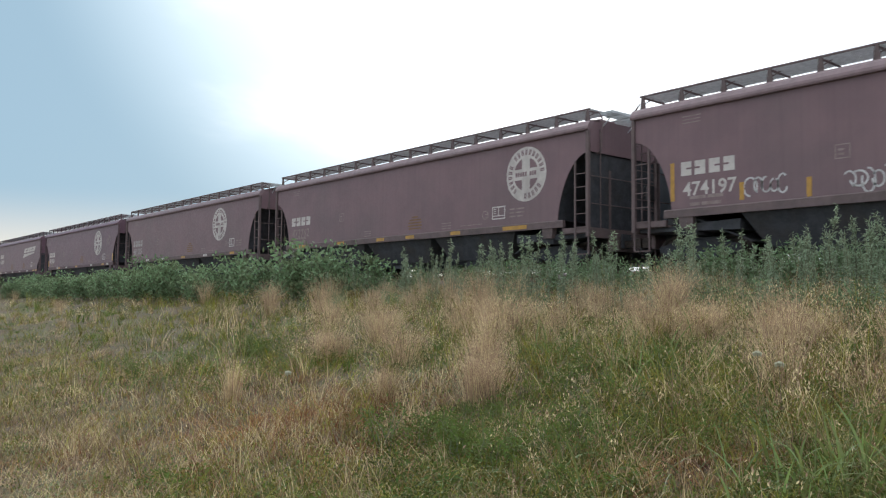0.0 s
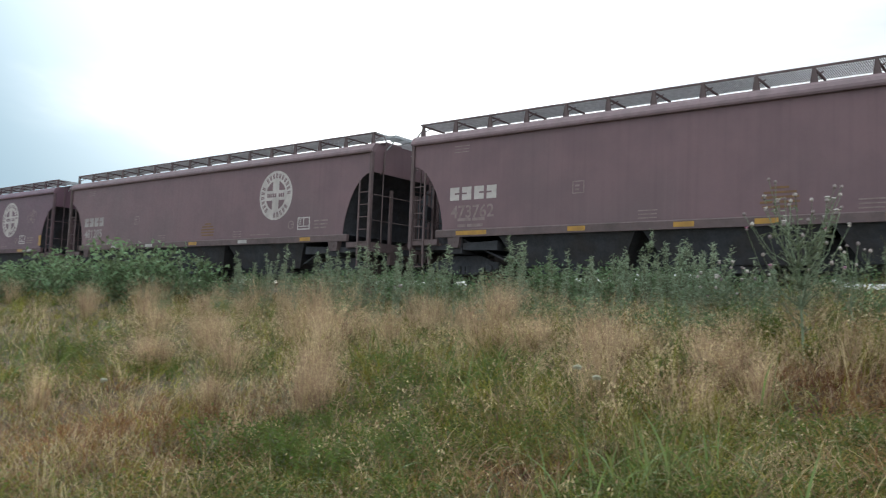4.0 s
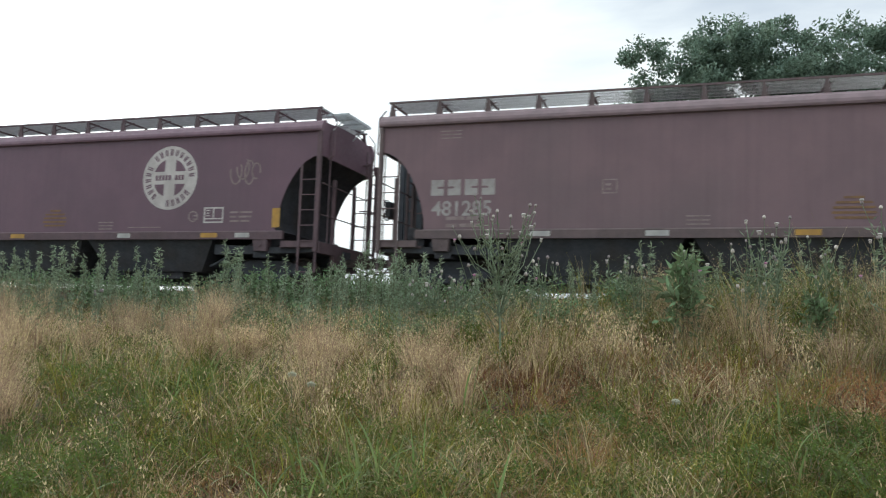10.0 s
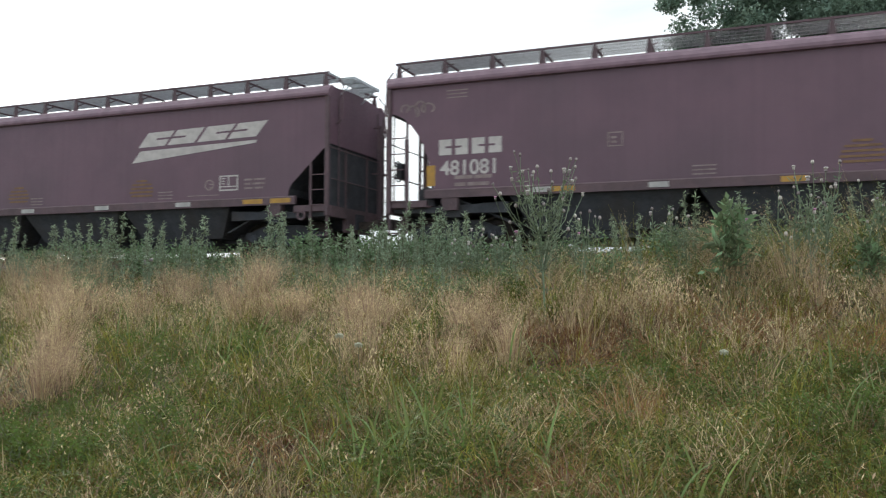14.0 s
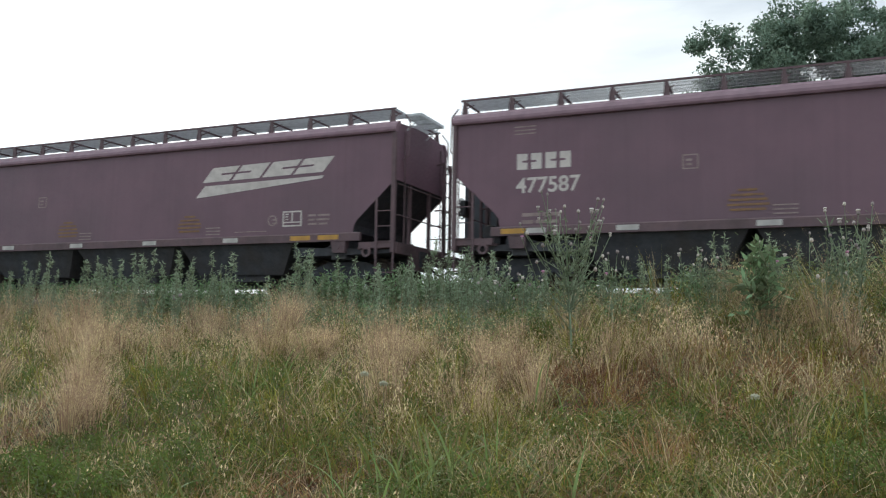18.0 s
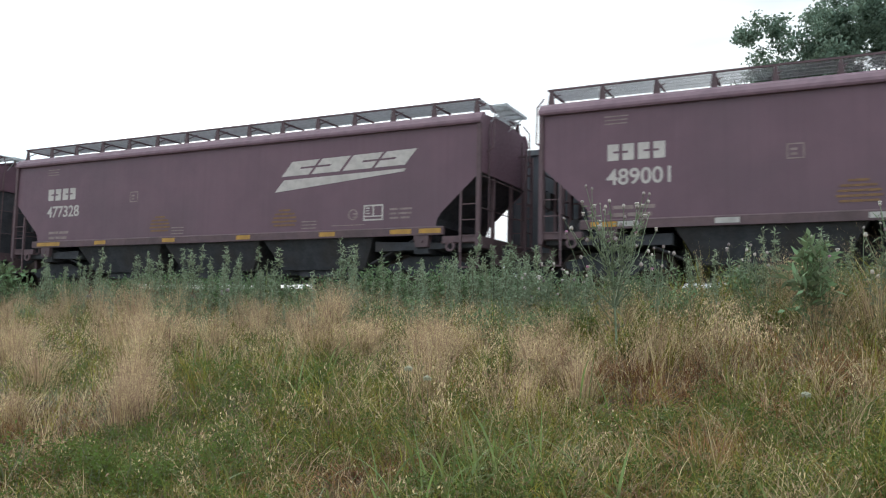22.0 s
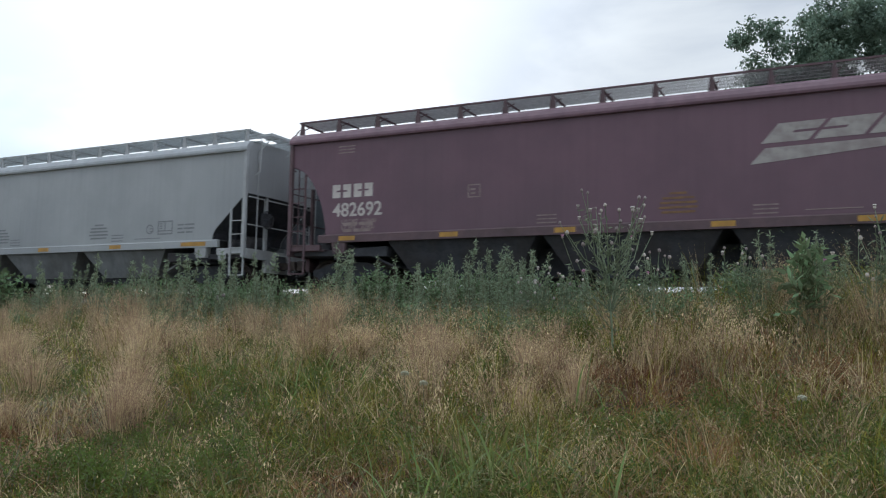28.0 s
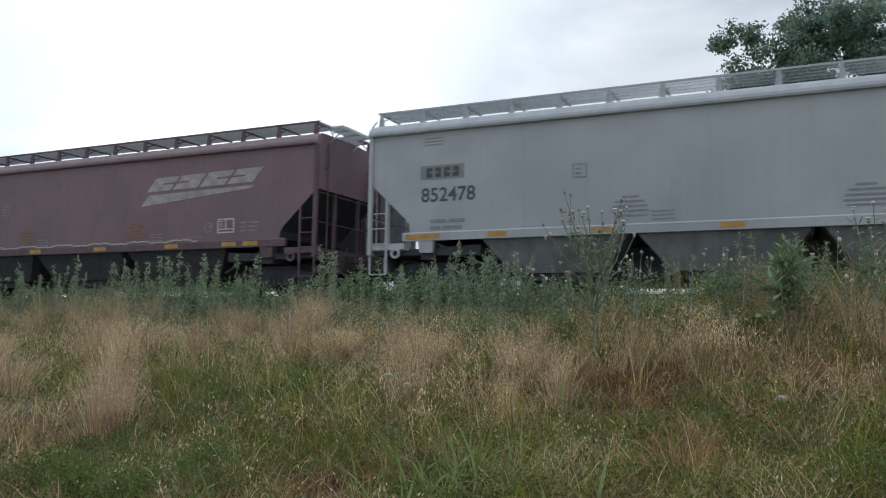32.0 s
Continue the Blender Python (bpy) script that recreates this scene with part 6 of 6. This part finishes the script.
def build_weeds():
    r = random.Random(50)
    tall = [herb("horseweed", "tall grey-green horseweed on the crest of the bank", "weed", h, 0.088, 170, 0.065, 0.008, "weed", 60 + k, False) for k, h in enumerate((1.15, 1.35, 1.5, 1.05, 1.28))]
    spots = []
    # clumps along the crest, as az from straight across and how many
    for az, n in ((-20, 6), (-21.5, 5), (-23, 6), (-24.4, 4), (-25.8, 6), (-28, 4), (-30.5, 3), (-32.6, 7), (-35, 3), (-38.7, 8), (-41.5, 6), (-44.6, 8), (-46.5, 4), (-48, 3), (-50.2, 8), (-52, 5), (-53.5, 2), (-56.5, 3), (-59, 4), (-12, 3), (-15.5, 3), (-9, 3), (-4.5, 3), (0.6, 4), (4.2, 3), (7.2, 4), (9.5, 4), (12.4, 4), (-17.8, 3)):
        for _ in range(int(n * 1.6)):
            y = r.uniform(12.2, 15.2)
            a = radians(az + r.gauss(0, 0.75))
            spots.append((y * math.tan(a), y, r.uniform(0.75, 1.30) if az < -19 else r.uniform(0.75, 1.12)))
    for az, y, n in ((-57, 12.0, 3), (-49, 11.6, 3), (-42.5, 11.9, 4), (-37, 11.5, 3), (-31.5, 11.8, 5), (-27, 11.3, 4), (-21, 11.4, 4), (-16, 11.8, 3), (-8, 11.7, 3)):
        for _ in range(n):
            yy = y + r.gauss(0, 0.35)
            spots.append((yy * math.tan(radians(az + r.gauss(0, 0.9))), yy, r.uniform(0.5, 0.85)))
    put_copies(tall, spots, 51)
    low = [herb("pigweed", "dense green weed low on the railway bank", "weed", h, 0.30, 420, 0.07, 0.013, "hedge", 70 + k, True) for k, h in enumerate((0.55, 0.7, 0.62))]
    spots = []
    for k in range(45):
        a = radians(r.uniform(-60, 12))
        y = r.uniform(12.4, 14.6)
        spots.append((y * math.tan(a), y, r.uniform(0.5, 0.85)))
    # green patches that come down among the dry tufts
    for az, y, n in ((-58, 11.6, 4), (-53, 11.9, 7), (-45, 11.8, 6), (-43, 11.3, 3), (-36, 12.0, 4), (-30, 11.6, 8), (-26, 11.9, 7), (-22, 11.6, 7), (-18.5, 11.5, 6), (-10, 11.8, 4), (-3, 11.6, 4)):
        for _ in range(n):
            yy = y + r.gauss(0, 0.4)
            spots.append((yy * math.tan(radians(az + r.gauss(0, 1.2))), yy, r.uniform(0.5, 0.95)))
    # a dense low fringe under the train, open in a few places
    for k in range(200):
        az = r.uniform(-62, 14)
        if any(a0 < az < a1 for a0, a1 in ((-53.8, -52.4), (-39.0, -33.2), (-16.8, -14.2), (-9.6, -6.9))) and r.random() < 0.9:
            spots.append((15.8 * math.tan(radians(az)), 15.8, r.uniform(0.85, 1.05)))
            continue
        y = r.uniform(15.2, 16.6)
        spots.append((y * math.tan(radians(az)), y, r.uniform(1.15, 1.5)))
    for az in (-42.4, -41.8, -38.7, -38.1, -36.7, -36.1, -35.5, -33.4):
        spots.append((15.9 * math.tan(radians(az)), 15.9, 1.3))
    put_copies(low, spots, 52)
    big = [herb("giant_ragweed", "large leafy green weed in a dense hedge by the track", "weed", h, 0.5, 420, 0.14, 0.034, "hedge", 80 + k, True) for k, h in enumerate((1.2, 1.4, 1.3))]
    spots = []
    for k in range(110):
        y = r.uniform(11.6, 14.8)
        x = -r.uniform(20, 62)
        spots.append((x, y, r.uniform(0.85, 1.35) if x > -42 else r.uniform(0.75, 1.12)))
    # added weeds behind the far track block low sky between the parked cars
    for k in range(26):
        spots.append((r.uniform(-17.0, -9.4), r.uniform(26.3, 27.6), r.uniform(1.0, 1.3)))
    put_copies(big, spots, 53)
    bush = [herb("leafy_herb", "low dark green herb with fine leaves among the grass", "herb", h, 0.32, 700, 0.04, 0.008, "leafy", 90 + k, True) for k, h in enumerate((0.42, 0.5))]
    spots = [(-4.8 + r.gauss(0, .6), 4.75 + r.gauss(0, .45), r.uniform(.5, 1.0)) for _ in range(13)]
    spots += [(bx + r.gauss(0, br), by + r.gauss(0, br), r.uniform(.5, .9)) for bx, by, br, n in ((-4.9, 5.4, .5, 7), (.8, 6.6, .6, 8), (.3, 7.6, .6, 6), (-2.9, 11.7, .8, 8), (-12.6, 5.4, .9, 8), (-3.6, 8.6, .5, 5), (1.9, 7.6, .5, 6), (-5.9, 7.7, .5, 5)) for _ in range(n)]
    put_copies(bush, spots, 54)
    dock = [herb("dock_plant", "upright dark green broad-leaved weed on the bank", "weed", h, 0.24, 150, 0.13, 0.019, "hedge", 95 + k, False) for k, h in enumerate((0.8, 0.95))]
    put_copies(dock, [(1.45, 12.2, 1.1), (1.6, 12.5, .9), (-.3, 12.6, .95), (-.45, 12.9, .8), (-.33, 11.0, 1.3), (1.22, 11.0, 1.25), (1.3, 11.25, 1.0), (-.22, 11.2, 1.0), (2.4, 12.3, .9)], 55)


def thistle(x, y, height, heads, seed, spread, label, blooms=2):
    """A branching thistle, each head on its own stalk."""
    r = random.Random(seed)
    t = tagged(new("thistle"), label, "thistle", group="thistles on the bank")
    t.matrix_basis = place(t, x, y, r.uniform(0, 360))
    bm = bmesh.new()
    trunk = [Vector((0.03 * math.sin(3 * u + seed), 0.03 * math.cos(2 * u), height * 0.72 * u)) for u in np.linspace(0, 1, 8)]
    for i, (a, b) in enumerate(zip(trunk, trunk[1:])):
        bm_rod(bm, a, b, 0.018 * (1 - i / 12), 0.018 * (1 - (i + 1) / 12), 6)
    part("stem", bm, M["thistle"], t)["kind"] = "stuff"
    leaf_pts = []
    for k in range(heads):
        a, u = k * 2.39996 + r.uniform(-.3, .3), 0.42 + 0.56 * (k + 0.5) / heads
        s = trunk[int(u * 6.99)]
        z = height * r.uniform(0.72, 1.0) if u > 0.55 else height * r.uniform(0.5, 0.75)
        rad = spread * r.uniform(0.35, 1.0)
        e = Vector((math.cos(a) * rad, math.sin(a) * rad, z))
        mid = s.lerp(e, 0.5) + Vector((math.cos(a) * 0.05 + r.gauss(0, .04), math.sin(a) * 0.05 + r.gauss(0, .04), -0.07))
        bm = bmesh.new()
        bm_rod(bm, s, mid, 0.007, 0.006, 5)
        bm_rod(bm, mid, e, 0.006, 0.004, 5)
        br = part("branch", bm, M["thistle"], t)
        for j in range(13):
            leaf_pts.append(np.array((s.lerp(mid, r.random()) if j < 6 else mid.lerp(e, r.random() * 0.7))) + np.array((r.gauss(0, .02), r.gauss(0, .02), r.gauss(0, .01))))
        bm = bmesh.new()
        q = r.uniform(0.016, 0.025)
        bm_lathe(bm, [(q * 0.3, -q * 0.5), (q * 0.95, 0), (q, q * 0.6), (q * 0.75, q * 1.3), (q * 0.5, q * 1.7)], e, axis="z", sides=9)
        hd = part("flower_head", bm, M["thistle_head"], br)
        if k < blooms or r.random() < 0.25:
            bm = bmesh.new()
            bm_lathe(bm, [(q * 0.6, q * 1.2), (q * 1.35, q * 2.1), (q * 1.0, q * 2.6), (q * 0.3, q * 2.7)], e, axis="z", sides=9)
            part("seed_tuft" if k >= blooms else "petals", bm, M["fluff" if k >= blooms else "bloom"], br, "pale seed tuft" if k >= blooms else "pink thistle bloom")
    for k in range(90):
        u = r.random()
        leaf_pts.append(np.array(trunk[int(u * 6.99)]) + np.array((r.gauss(0, .05), r.gauss(0, .05), r.gauss(0, .02))))
    g = np.random.default_rng(seed)
    p = np.array(leaf_pts)
    ob = part("foliage", quads_mesh("foliage", kites(p, g, 0.10, 0.011, 0.5), np.arange(4 * len(p)).reshape(-1, 4), M["thistle"]), M["thistle"], t)
    ob["kind"] = "stuff"


def build_thistles():
    def at(az, y):
        return y * math.tan(radians(az)), y
    thistle(*at(-14.3, 10.3), 2.32, 38, 5, 0.78, "tall branching thistle with dry round heads and pink blooms", 3)
    for az, y, h, n, s, sp in ((3.2, 11.0, 1.75, 9, 6, .28), (4.4, 11.2, 1.7, 8, 7, .22), (2.4, 11.1, 1.45, 7, 8, .3), (11.4, 10.6, 2.1, 14, 9, .45), (-18.9, 12.4, 1.15, 8, 10, .3), (-17.2, 12.3, 1.15, 7, 11, .28), (-11.2, 11.2, 1.4, 8, 12, .25), (-6.0, 12.2, 1.2, 5, 13, .2), (-4.9, 12.0, 1.25, 5, 14, .2), (-1.0, 12.0, 1.2, 5, 15, .25), (7.2, 11.8, 1.35, 6, 16, .25), (-41.5, 11.8, 0.95, 4, 17, .15), (-20.3, 12.2, 1.05, 5, 18, .2)):
        thistle(*at(az, y), h, n, s, sp, "slender thistle with grey-brown round heads", 1 if s % 3 == 0 else 0)


def yarrow(x, y, height):
    """A white flat-topped flower on its stem."""
    t = tagged(new("wild_carrot"), "white flat-topped wild flower among the dry grass", "flower", group="white flowers in the grass")
    t.matrix_basis = place(t, x, y, 40 * x)
    bm = bmesh.new()
    bm_rod(bm, (0, 0, 0), (0.02, 0.01, height), 0.005, 0.003, 5)
    part("stem", bm, M["stalk"], t)
    for k in range(11):
        a, d = k * 2.4, 0.009 * math.sqrt(k) * 1.25
        bm = bmesh.new()
        bm_lathe(bm, [(0.002, -0.03), (0.009, -0.006), (0.013, 0.003), (0.007, 0.010)], (0.02 + d * math.cos(a), 0.01 + d * math.sin(a), height + 0.012 - 13.0 * d * d), axis="z", sides=8)
        part("floret", bm, M["petal"], t)


build_grass()
for spot in ((-8.3, 4.6, 0.55), (-3.7, 6.8, 0.62), (-3.55, 6.9, 0.5), (-0.3, 7.6, 0.35)):
    yarrow(*spot)
build_broad_blades()
build_weeds()
build_thistles()


# ---- motion: the whole train rolls to the right, slowly gaining speed ----
def travelled(t):
    q = t / 10
    return 43.9069 * q + 2.6168 * q ** 2 - 0.3546 * q ** 3 + 0.0444 * q ** 4


def motions():
    for car, left in CARS:
        walk(car, [(t, pose(left + travelled(t), NEAR_Y, RAIL)) for t in np.arange(0, 32.01, 0.5)])
    for ob, x in WHEELSETS:
        walk(ob, [(t, pose(x, 0, 0.46) @ Matrix.Rotation(travelled(t) / 0.46, 4, "Y")) for t in np.arange(0, 32.01, 0.1)])


motions()
